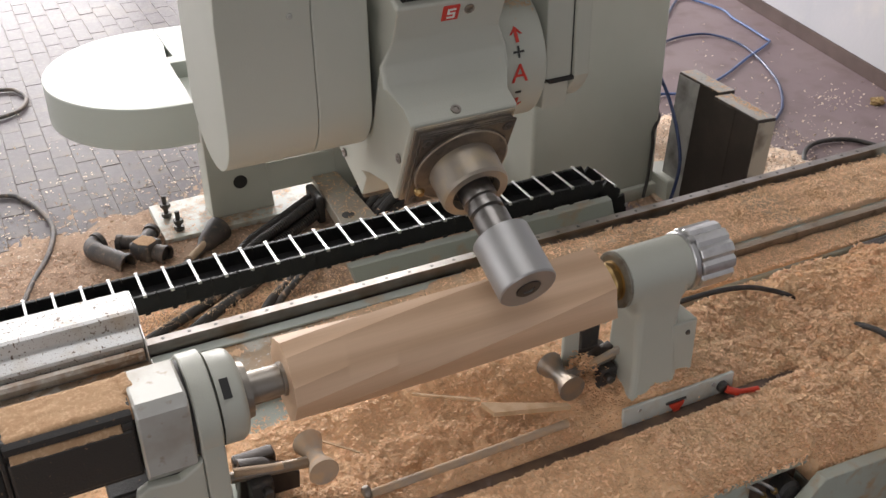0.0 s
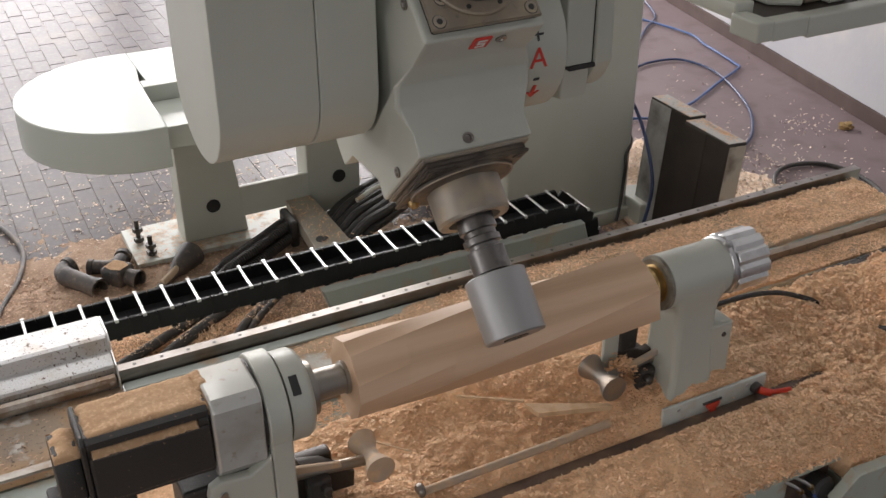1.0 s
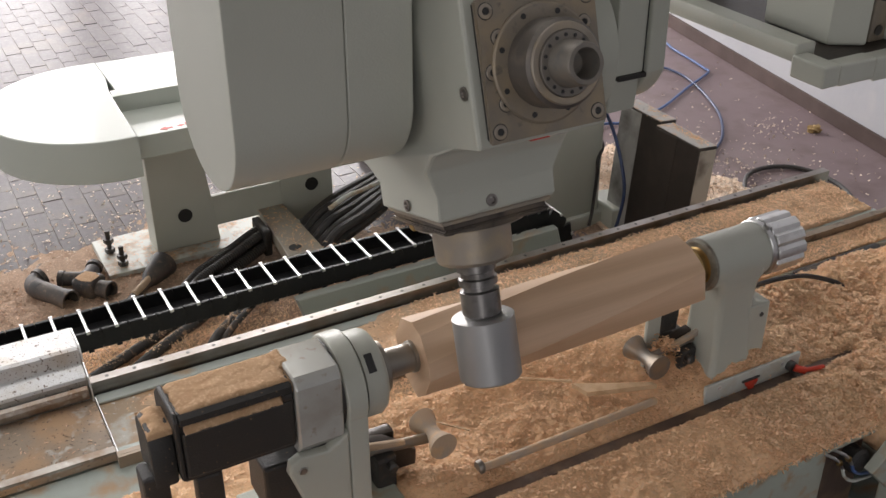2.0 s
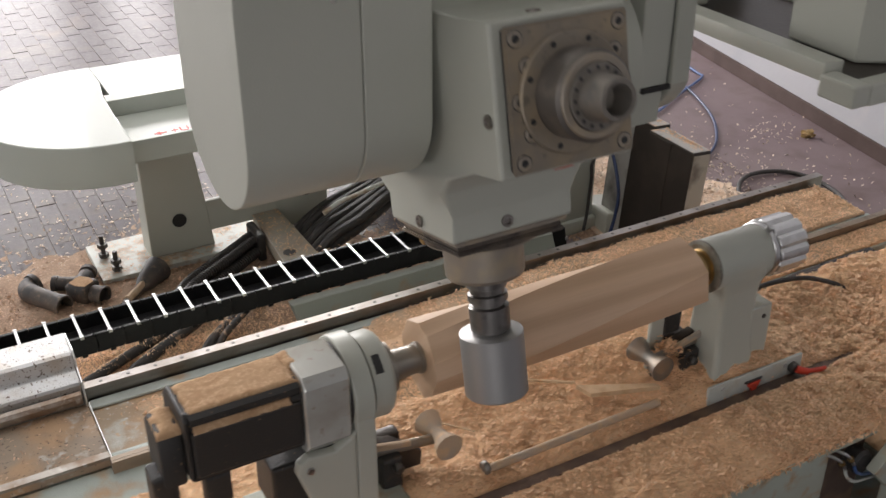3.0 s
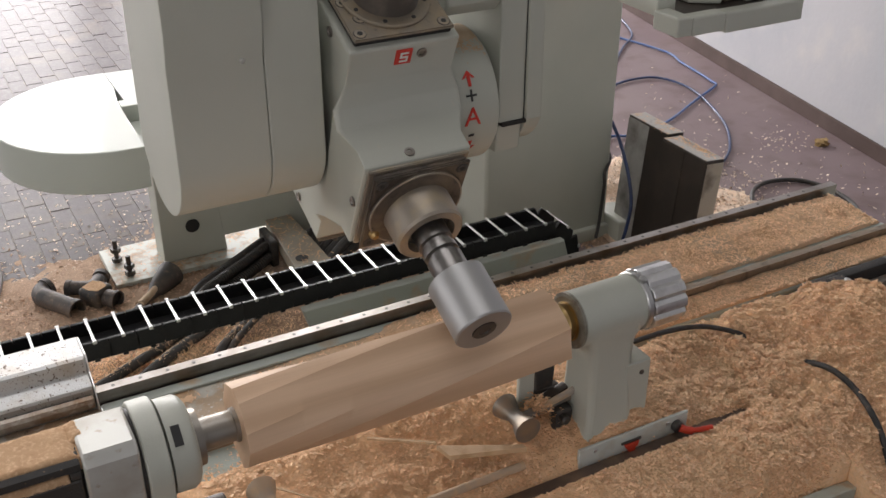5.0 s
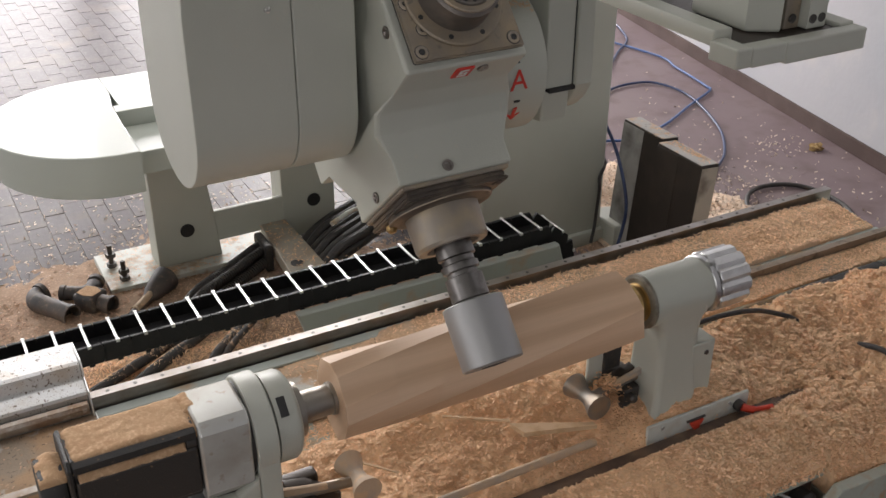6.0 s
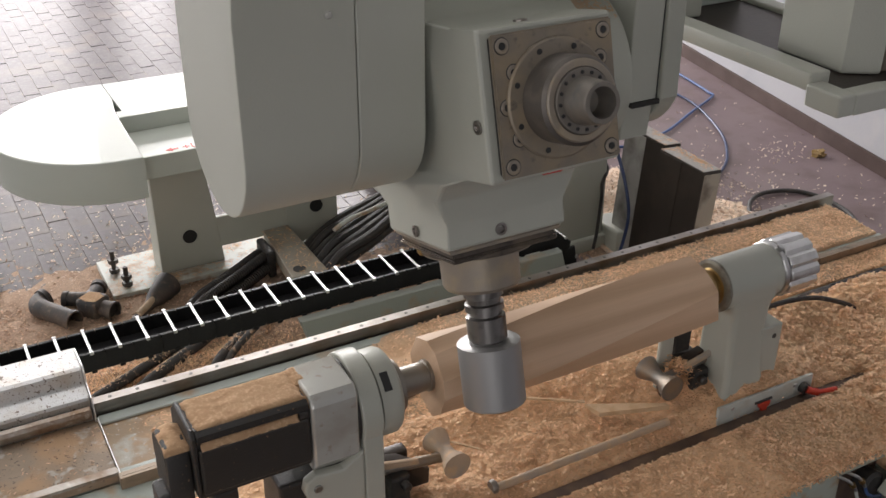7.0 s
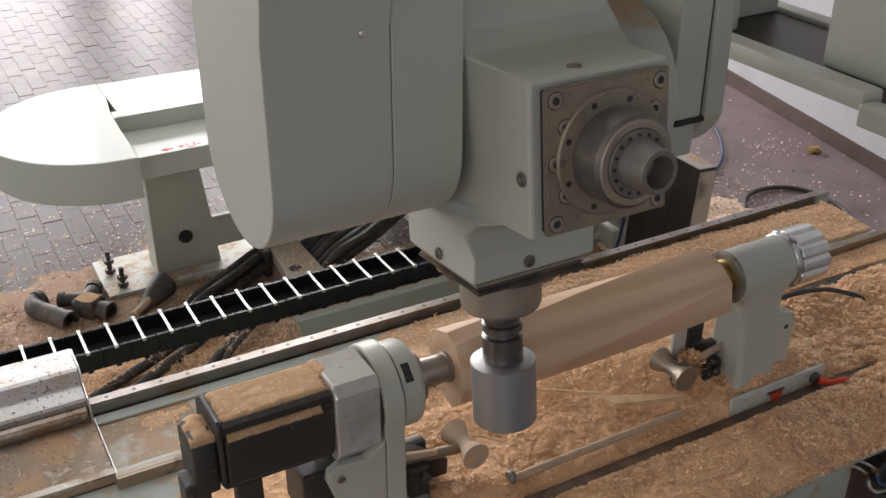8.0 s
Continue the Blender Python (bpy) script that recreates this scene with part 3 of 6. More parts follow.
def make_chain():
    chain = thing("cable_chain", "black plastic cable chain with bright metal crossbars", "cable chain")
    y0, y1, z1, h, p = 2.385, 2.503, 0.48, 0.056, 0.0727
    bm = bmesh.new()
    for y in (y0, y1 - 0.012):
        prism([(-0.040, -h * 0.5), (0.029, -h * 0.5), (0.040, -0.01), (0.040, 0.01), (0.029, h * 0.5), (-0.040, h * 0.5)], "y", y, y + 0.012, 0.002, 1, bm=bm)
    box(-0.0365, 0.0360, y0 + 0.0125, y1 - 0.0125, -h * 0.5 + 0.004, -0.012, bm=bm)
    for y in (y0 - 0.003, y1 - 0.001):
        box(-0.008, 0.006, y, y + 0.004, -h * 0.5 - 0.003, -h * 0.5 + 0.006, bm=bm)
    turned([(0, 0.003), (0.002, 0.0025)], (0.0, (y0 + y1) / 2, -0.0122), (0, 0, 1), 8, bm=bm)
    link = finish(bm, "link", chain_black)
    bar_bm = box(-0.0038, 0.0038, y0 + 0.004, y1 - 0.004, h * 0.5 - 0.002, h * 0.5 + 0.003, 0.0012, 1)
    for y in (y0 - 0.002, y1 - 0.006):
        box(-0.0052, 0.0052, y, y + 0.009, h * 0.5 - 0.005, h * 0.5 + 0.0042, 0.001, 1, bm=bar_bm)
    bar = finish(bar_bm, "crossbar", alu)
    zc = z1 - h / 2
    spots = [(0.344 + p * k, zc, 0.0) for k in range(-13, 19)]
    r, x, z, a = 0.105, spots[-1][0], zc, 0.0
    for k in range(6):
        turn = p / r
        x, z = x + p * math.cos(a + turn / 2), z - p * math.sin(a + turn / 2)
        a += turn
        spots.append((x, z, a))
    for x, z, a in spots:
        m = pose(x, 0, z, 0, math.degrees(a), 0)
        one = shared("link", link, chain, m)
        shared("crossbar", bar, one, Matrix.Identity(4), "bright metal crossbar")
    return chain


make_chain()
thing("chain_tray", "grey sheet metal tray under the cable chain", "sheet metal tray", prism([(0.90, 0.0), (0.865, 0.30), (0.825, 0.43), (1.70, 0.43), (1.72, 0.36), (1.72, 0.0)], "y", 2.345, 2.375, 0.003, 1), grey_sheet)
thing("chain_bracket", "dark steel bracket at the end of the cable chain", "bracket", prism([(1.74, 0.0), (1.74, 0.31), (1.82, 0.34), (1.95, 0.31), (1.95, 0.0)], "y", 2.30, 2.335, 0.004), dark_steel)


def plain(name, label, category, bm, mat, **k):
    return thing(name, label, category, bm, mat, **k)


def ribbed(points, r, ribs=0.011):
    """A ribbed conduit: a smooth core with rings along it."""
    bm = tube(points, r, 12, smooth=8)
    ps = [Vector(p) for p in points]
    for a, b in zip(ps, ps[1:]):
        n = max(1, int((b - a).length / ribs))
        d = (b - a).normalized()
        for i in range(n):
            turned([(-0.0022, r * 0.9), (-0.001, r * 1.14), (0.001, r * 1.14), (0.0022, r * 0.9)], a + (b - a) * (i / n), d, 12, bm=bm)
    return bm


CABLES = (([(0.20, 2.74, 0.05), (0.366, 2.79, 0.085), (0.509, 2.86, 0.09), (0.652, 2.95, 0.08), (0.80, 3.05, 0.07)], 0.017),
          ([(0.36, 2.72, 0.05), (0.481, 2.776, 0.085), (0.683, 2.904, 0.09), (0.794, 3.014, 0.085), (0.90, 3.12, 0.08)], 0.019),
          ([(0.64, 2.72, 0.05), (0.703, 2.782, 0.09), (0.85, 2.908, 0.095), (0.939, 3.02, 0.09), (1.0, 3.14, 0.08)], 0.017),
          ([(0.68, 2.73, 0.05), (0.748, 2.782, 0.10), (0.885, 2.91, 0.10), (0.95, 3.0, 0.08)], 0.012))
for pts, r in CABLES:
    plain("black_cable", "black cable half buried in chips under the chain", "cable", tube(pts, r, 12), cable_dusty, group="cable bundle")
for dy, z, r in ((0.0, 0.045, 0.018), (-0.042, 0.05, 0.020), (-0.088, 0.046, 0.019), (-0.022, 0.082, 0.016), (-0.066, 0.085, 0.017)):
    plain("black_conduit", "black ribbed conduit of a thick bundle behind the cable chain", "cable",
          ribbed([(0.66, 3.13 + dy, 0.03 + 0.4 * z), (0.764, 3.225 + dy, z), (0.939, 3.335 + dy, z + 0.005), (1.035, 3.39 + dy, z + 0.015), (1.058, 3.398 + dy, z + 0.015)], r), rubber, group="cable bundle")
plain("cable_shoe", "black block gathering the ends of the conduits", "cable block", box(1.050, 1.082, 3.295, 3.43, 0.02, 0.13, 0.010, 3), rubber)
for k in range(13):
    o, up = 0.042 * (k % 7), 0.032 * (k // 7)
    plain("black_cable", "black cable of a thick bundle beside the column", "cable",
          tube([(1.13, 3.14 + o, 0.024 + 0.008 * (k % 3)), (1.215, 3.15 + o, 0.035 + up), (1.30, 3.17 + o, 0.085 + up + 0.01 * (k % 2)), (1.42, 3.20 + o, 0.12 + up), (1.56, 3.26 + o * 0.8, 0.15 + up), (1.74, 3.34 + o * 0.6, 0.19 + up)], 0.019), rubber, group="cable bundle")
plain("grey_cable", "pale grey cable lying on the black bundle", "cable", tube([(1.29, 3.225, 0.20), (1.37, 3.245, 0.222), (1.45, 3.262, 0.226), (1.6, 3.29, 0.24)], 0.009), paint_white)


def make_elbow(name, label, x, y, turn, tilt, run, r, leg):
    """A moulded pipe bend lying on the floor: a sleeve, the bend and a short collar on each mouth."""
    f = thing(name, label, "pipe fitting", group="pipe fittings on the floor")
    part("sleeve", turned([(0, r), (run - 0.02, r), (run - 0.018, r * 1.12), (run, r * 1.12), (run, r * 0.92), (run - 0.05, r * 0.88)], (0, 0, r * 1.12), (1, 0, 0), 28, close=False), rubber_grey, f)
    part("mouth", turned([(run - 0.045, r * 0.86), (run - 0.042, r * 0.2)], (0, 0, r * 1.12), (1, 0, 0), 20), black_plastic, f, "dark inside of the pipe")
    part("bend", tube([(0.012, 0, r * 1.12), (-0.02, 0, r * 1.12), (-0.02 - r * 0.7, leg * 0.25, r * 1.12), (-0.02 - r, leg * 0.6, r * 1.15), (-0.02 - r, leg, r * 1.2)], r * 1.02, 22), rubber_grey, f)
    part("collar", turned([(0, r * 1.14), (0.018, r * 1.14), (0.02, r)], (-0.02 - r, leg - 0.012, r * 1.2), (0, 1 if leg > 0 else -1, 0.05), 26), rubber_grey, f)
    f.matrix_basis = pose(x, y, 0.0, 0, tilt, turn)
    return f


def make_tee(x, y, turn):
    """A square-shouldered tee piece, dust on its flat top."""
    f = thing("pipe_tee", "dark plastic tee fitting with a dusty flat top, lying in chips", "pipe fitting", group="pipe fittings on the floor")
    part("body", box(-0.062, 0.045, -0.05, 0.05, 0.0, 0.088, 0.016, 3), rubber_grey, f)
    part("branch", turned([(0, 0.037), (0.04, 0.037), (0.042, 0.041), (0.056, 0.041), (0.056, 0.034), (0.02, 0.032)], (0.044, 0, 0.043), (1, 0, 0), 26, close=False), rubber_grey, f)
    part("mouth", turned([(0.06, 0.033), (0.062, 0.005)], (0.02, 0, 0.043), (1, 0, 0), 18), black_plastic, f, "dark inside of the pipe")
    part("dust", prism([(-0.05, -0.03), (-0.01, -0.04), (0.03, -0.03), (0.035, 0.02), (0.0, 0.038), (-0.045, 0.03)], "z", 0.0878, 0.0896), dust_brown, f, "brown dust on the top")
    f.matrix_basis = pose(x, y, 0.0, 0, 0, turn) @ Matrix.Scale(0.86, 4)
    return f


rubber_grey = material("grey_plastic_pipe", (0.055, 0.052, 0.052), 0.6, spots=[((0.14, 0.105, 0.08), 9, 0.42, 0.66, 6), ((0.22, 0.16, 0.11), 60, 0.55, 0.75, 5)], bump=0.15)
make_elbow("pipe_elbow", "dark grey plastic pipe elbow lying in chips, its mouth open", 0.262, 3.435, -58, 0, 0.15, 0.034, 0.05)
make_elbow("pipe_elbow", "short dark plastic pipe bend lying in chips", 0.385, 3.465, 150, 0, 0.055, 0.027, -0.06)
make_tee(0.425, 3.375, -50)
funnel = thing("grey_funnel", "grey dusty plastic funnel lying behind the chain", "funnel")
part("cone", turned([(0, 0.017), (0.03, 0.021), (0.05, 0.032), (0.13, 0.047), (0.142, 0.050), (0.15, 0.050), (0.145, 0.043), (0.08, 0.028)], (0.585, 3.284, 0.034), (0.73, 0.68, 0.12), 28, close=False), rubber_grey, funnel)
part("spout", turned([(-0.085, 0.0125), (-0.085, 0.0162), (0.004, 0.0168)], (0.585, 3.284, 0.034), (0.73, 0.68, 0.12), 20, close=False), rubber_grey, funnel)
part("dust", tube([(0.545, 3.242, 0.041), (0.60, 3.292, 0.046), (0.635, 3.325, 0.058)], 0.0135, 10), dust_pale, funnel, "tan sawdust lying on the funnel")

strip_grey = material("oily_grey_strip", (0.42, 0.41, 0.385), 0.4, 0.3, spots=[((0.11, 0.10, 0.085), 8, 0.42, 0.7, 5)], bump=0.15)
top_grey = material("dusty_plate_top", (0.42, 0.40, 0.37), 0.55, 0.2, spots=[((0.50, 0.36, 0.24), 22, 0.5, 0.64, 6), ((0.26, 0.23, 0.2), 60, 0.6, 0.72, 4)], bump=0.2)
# Tan end face, its lit look put into a lighter colour.
end_tan_lit = material("lightened_end_face", (0.50, 0.45, 0.385), 0.5, 0.3, spots=[((0.13, 0.10, 0.08), 10, 0.45, 0.7, 5)], bump=0.15)
# steel plates standing behind the rail
for x0, x1, y0, y1, z in ((2.392, 2.470, 2.716, 2.945, 0.503), (2.366, 2.449, 2.472, 2.710, 0.498)):
    base = Matrix.Translation((x0, 0, 0.0045)) @ Matrix.Rotation(radians(4.5), 4, "Y") @ Matrix.Translation((-x0 - 0.034, 0, 0))
    sp = thing("steel_plate", "dark oily steel plate leaning on edge, chips on its top", "steel plate", group="standing steel plates")
    part("plate_body", box(x0, x1, y0, y1, 0.0, z, 0.005), dark_steel, sp)
    part("edge_strip", box(x0 - 0.003, x0 - 0.0005, y1 - 0.125, y1 - 0.004, 0.02, z - 0.006, 0.001, 1), strip_grey if y1 > 2.9 else dark_steel, sp, "lighter ground strip")
    part("edge_strip", box(x0 - 0.002, x0 - 0.0005, y1 - 0.034, y1 - 0.030, 0.02, z - 0.006), plate_steel, sp, "thin lighter line")
    part("end_face", box(x0 + 0.004, x1 - 0.004, y0 - 0.003, y0 - 0.0005, 0.02, z - 0.01, 0.001, 1), end_tan_lit, sp, "tan end face, lightened in colour for the light on it")
    part("top_face", box(x0 + 0.002, x1 - 0.002, y0 + 0.002, y1 - 0.002, z + 0.0003, z + 0.0022, 0.001, 1), top_grey, sp, "light grey ground top face under dust")
    sp.matrix_basis = base

# hoses on the floor
plain("blue_hose", "thin blue air hose hanging beside the column", "hose",
      tube([(2.34, 3.25, 0.72), (2.345, 3.12, 0.58), (2.362, 3.01, 0.47), (2.366, 2.935, 0.385), (2.330, 2.83, 0.304), (2.3205, 2.79, 0.208), (2.300, 2.785, 0.096), (2.275, 2.785, 0.03), (2.24, 2.77, 0.01)], 0.0068), blue_hose)
plain("blue_hose", "thin blue air hose kinked on the mauve floor", "hose",
      tube([(2.5, 3.72, 0.012), (2.91, 3.74, 0.012), (3.05, 3.70, 0.012), (3.31, 3.76, 0.012), (3.62, 3.92, 0.012), (3.86, 4.04, 0.012), (3.89, 4.10, 0.012), (3.92, 4.25, 0.012), (3.95, 4.44, 0.012), (3.99, 4.62, 0.012), (3.9, 5.0, 0.012)], 0.0068), blue_light)
plain("blue_hose", "thin dark blue air hose in a wide arc on the floor", "hose",
      tube([(2.9, 4.05, 0.012), (3.35, 4.29, 0.012), (3.55, 4.33, 0.012), (3.68, 4.27, 0.012), (3.71, 4.04, 0.012), (3.57, 3.66, 0.012), (3.41, 3.42, 0.012), (3.23, 3.26, 0.012), (2.9, 3.1, 0.012)], 0.0068), blue_hose)
plain("blue_hose", "thin dark blue air hose beyond the column", "hose",
      tube([(3.2, 4.3, 0.012), (3.58, 4.59, 0.012), (3.82, 4.81, 0.012), (4.03, 5.0, 0.012), (4.2, 5.4, 0.012)], 0.0068), blue_hose)
plain("black_cable", "black cable looping on the floor beyond the bed", "cable",
      tube([(2.98, 2.80, 0.03), (3.11, 2.94, 0.02), (3.24, 2.99, 0.014), (3.37, 2.95, 0.012), (3.43, 2.84, 0.012), (3.42, 2.68, 0.012), (3.34, 2.55, 0.012), (3.2, 2.45, 0.012)], 0.010), rubber)
plain("black_cable", "short black cable at the foot of the column", "cable",
      tube([(2.352, 3.06, 0.36), (2.342, 2.97, 0.335), (2.296, 2.936, 0.29), (2.296, 2.932, 0.238), (2.291, 2.932, 0.15), (2.276, 2.92, 0.078), (2.25, 2.90, 0.03)], 0.0065), rubber)
plain("grey_cable", "grey cable curving over the chip-strewn floor", "cable",
      tube([(-0.4, 4.2, 0.012), (-0.01, 4.11, 0.012), (0.07, 4.03, 0.012), (0.12, 3.9, 0.012), (0.14, 3.74, 0.012), (0.10, 3.56, 0.012), (0.02, 3.38, 0.012), (-0.03, 3.24, 0.012), (-0.1, 3.0, 0.012)], 0.010), rubber_grey)
plain("grey_cable", "grey cable lying on the pavers", "cable",
      tube([(-0.3, 5.3, 0.012), (0.11, 5.27, 0.012), (0.19, 5.2, 0.012), (0.21, 5.08, 0.012), (0.14, 4.95, 0.012), (-0.05, 4.91, 0.012), (-0.4, 4.9, 0.012)], 0.010), rubber_grey)


# ---- the sliding table ----
def make_table():
    tb = thing("sliding_table", "grey-green sliding lathe table buried in wood chips", "machine table")
    part("table_plate", box(-0.9, 1.12, 1.082, 1.605, 0.548, 0.570, 0.004), paint_dusty, tb)
    part("table_beam", box(-0.9, 1.10, 1.14, 1.60, 0.22, 0.5475, 0.006), paint_old, tb)
    part("table_end", box(1.338, 1.98, 0.97, 1.53, 0.462, 0.50, 0.006), paint_old, tb)
    part("table_end", box(1.125, 1.337, 1.061, 1.53, 0.462, 0.50, 0.006), paint_old, tb)
    part("end_panel", prism([(1.072, 0.492), (1.124, 0.546), (1.30, 0.536), (1.336, 0.530), (1.336, 0.22), (1.14, 0.22), (1.14, 0.42)], "y", 1.032, 1.059, 0.003), paint_dusty, tb)
    part("guide_bar", box(-0.9, 1.45, 1.266, 1.294, 0.565, 0.592, 0.0015, 1), rust_bar, tb, "brown steel guide bar")
    part("front_panel", box(-0.9, 0.985, 1.087, 1.135, 0.30, 0.5475, 0.004), paint_dusty, tb, "grey-green panel under the plate")
    part("recess_back", box(0.9865, 1.12, 1.105, 1.135, 0.30, 0.5475, 0.004), rust_bar, tb, "dark recess under the plate")
    part("plug", turned([(0, 0.03), (0.03, 0.03), (0.036, 0.022)], (1.072, 1.10, 0.495), (0, -1, 0.1), 20), motor_black, tb, "round black plug")
    for x in (0.972, 0.999):
        fit = part("air_fitting", tube([(x, 1.086, 0.549), (x + 0.012, 1.068, 0.545), (x + 0.026, 1.062, 0.53), (x + 0.034, 1.06, 0.515)], 0.0036), steel, tb, "small steel air fitting")
        part("nut", turned([(0, 0.0068), (0.008, 0.0068)], (x + 0.022, 1.064, 0.535), (0.5, -0.2, -0.8), 6), brass, fit)
    part("air_tube", tube([(1.006, 1.06, 0.515), (1.018, 1.058, 0.488), (1.045, 1.058, 0.466), (1.085, 1.064, 0.450), (1.13, 1.075, 0.43)], 0.0036), paint_white, tb, "pale air tube")
    part("air_tube", tube([(1.033, 1.06, 0.515), (1.042, 1.058, 0.495), (1.062, 1.060, 0.478), (1.09, 1.066, 0.462), (1.13, 1.078, 0.44)], 0.0036), blue_light, tb, "blue air tube")
    return on_table(tb)


rust_bar = material("brown_steel_bar", (0.13, 0.09, 0.07), 0.5, 0.4, spots=[((0.22, 0.15, 0.10), 18, 0.45, 0.7, 5)], bump=0.2)
make_table()
AXY, AXZ = 1.38, 0.893            # the lathe's axis


def make_workpiece():
    """A twisted many-sided baluster blank: its flats turn slowly from end to end."""
    bm = bmesh.new()
    x0, x1, n = 0.166, 0.802, 60
    # (angle and radius at the headstock, angle and radius at the tailstock), angles from the front upwards
    corners = [(-78, 0.084, -31, 0.075), (-50, 0.075, 23, 0.058), (-14, 0.068, 52, 0.0500), (18, 0.0640, 84, 0.0525), (64, 0.069, 124, 0.073),
               (92, 0.071, 160, 0.068), (129, 0.0715, 205, 0.072), (176, 0.070, 240, 0.072), (235, 0.074, 275, 0.072)]
    rings = []
    for i in range(n + 1):
        t = i / n
        ring = []
        for a0, r0, a1, r1 in corners:
            k, r = radians(a0 + (a1 - a0) * t), r0 + (r1 - r0) * t
            ring.append(bm.verts.new((x0 + (x1 - x0) * t, AXY - r * math.cos(k), AXZ + r * math.sin(k))))
        rings.append(ring)
    for p, q in zip(rings, rings[1:]):
        for i in range(len(corners)):
            j = (i + 1) % len(corners)
            bm.faces.new((p[i], p[j], q[j], q[i]))
    bm.faces.new(rings[0]), bm.faces.new(rings[-1])
    bmesh.ops.recalc_face_normals(bm, faces=list(bm.faces))
    return on_table(thing("wooden_workpiece", "pale planed wooden blank with twisting flats, clamped in the lathe", "wooden blank", bm, wood, angle=26))


make_workpiece()


def make_headstock():
    hs = thing("headstock", "grey-green lathe headstock with a chip-covered black motor", "lathe headstock")
    part("nose", turned([(0, 0.050), (0.014, 0.048), (0.017, 0.028), (0.070, 0.027), (0.072, 0.030), (0.080, 0.030)], (0.088, AXY, AXZ), (1, 0, 0)), nose_steel, hs, "bright steel spindle nose")
    chuck = part("chuck", turned([(0, 0.079), (0.032, 0.079), (0.040, 0.074), (0.0455, 0.064), (0.046, 0.050)], (0.0425, AXY, AXZ), (1, 0, 0), 48), paint, hs, "rounded grey-green chuck")
    part("name_plate", box(0.050, 0.064, -0.0805, -0.0775, -0.017, 0.017), black_print, chuck, "black plate").matrix_basis = pose(0, AXY, AXZ, -46, 0, 0)
    flange = prism([(AXY + 0.088 * math.cos(a), AXZ + 0.088 * math.sin(a)) for a in (radians(-20 + 220 * i / 24) for i in range(25))] + [(AXY - 0.086, 0.60), (AXY + 0.10, 0.60)], "x", 0.0, 0.038, 0.004)
    part("upright", flange, paint, hs, "grey-green upright plate")
    part("ring", turned([(0, 0.077), (0.0055, 0.080)], (-0.0058, AXY, AXZ), (1, 0, 0), 40), motor_black, hs, "dark joint ring")
    housing = [(1.298, 0.842), (1.298, 0.960), (1.302, 0.968), (1.313, 0.978), (1.400, 0.980), (1.425, 0.962), (1.438, 0.93), (1.438, 0.85), (1.42, 0.82), (1.315, 0.82)]
    part("gearbox", prism(housing, "x", -0.0890, -0.0062, 0.005, 3), light_cast, hs, "pale cast gearbox housing")
    motor = [(1.311, 0.842), (1.309, 0.966), (1.317, 0.974), (1.395, 0.974), (1.418, 0.955), (1.425, 0.93), (1.425, 0.85), (1.40, 0.832), (1.33, 0.832)]
    mot = part("motor", prism(motor, "x", -0.283, -0.0895, 0.005, 2), motor_black, hs, "black motor with chips caked on it")
    part("end_flange", prism([(1.303, 0.852), (1.303, 0.968), (1.314, 0.9785), (1.398, 0.9785), (1.428, 0.95), (1.428, 0.852)], "x", -0.2865, -0.2785, 0.002, 1), motor_black, mot, "thin black end flange")
    part("motor_cap", prism([(1.318, 0.84), (1.316, 0.925), (1.330, 0.948), (1.385, 0.948), (1.405, 0.93), (1.405, 0.84)], "x", -0.327, -0.287, 0.006, 2), motor_black, mot)
    part("side_shell", box(-0.2775, -0.0925, 1.300, 1.3105, 0.853, 0.9445, 0.005), motor_black, mot)
    part("side_bar", prism([(1.302, 0.959), (1.302, 0.971), (1.311, 0.9765), (1.311, 0.959)], "x", -0.278, -0.092, 0.002), motor_black, mot)
    part("end_bar", box(-0.109, -0.0925, 1.3005, 1.3105, 0.9448, 0.9588, 0.002), motor_black, mot)
    part("plug", box(-0.345, -0.303, AXY - 0.06, AXY - 0.01, AXZ - 0.15, AXZ - 0.03, 0.006), motor_black, mot, "black cable plug")
    part("plug", box(-0.262, -0.218, AXY - 0.066, AXY - 0.030, AXZ - 0.135, AXZ - 0.055, 0.006), motor_black, mot, "black cable plug")
    part("bracket", prism([(-0.072, 0.60), (-0.082, 0.70), (-0.106, 0.775), (-0.113, 0.795), (-0.108, 0.815), (-0.090, 0.825), (-0.065, 0.822), (-0.04, 0.82), (-0.0005, 0.845), (-0.0005, 0.60)], "y", AXY - 0.085, AXY - 0.065, 0.005), paint, hs, "grey-green bracket plate")
    # Added black block that makes the region under the gearbox dark.
    part("dark_filler", box(-0.150, -0.012, AXY - 0.0645, AXY + 0.03, 0.70, 0.806, 0.006), motor_black, hs, "black block added for the dark region under the gearbox")
    part("bracket_screw", turned([(0, 0.008), (0.003, 0.007)], (-0.088, AXY - 0.085, 0.796), (0, -1, 0), 14), steel, hs)
    part("foot", box(-0.16, 0.12, AXY - 0.075, AXY + 0.11, 0.579, 0.615, 0.005), paint_dusty, hs)
    return on_table(hs)


light_cast = material("pale_cast_housing", (0.60, 0.60, 0.56), 0.17, 0.3, spots=[((0.46, 0.43, 0.37), 12, 0.45, 0.72, 6), ((0.40, 0.33, 0.25), 55, 0.62, 0.78, 5)], bump=0.04, bump_scale=150)
make_headstock()


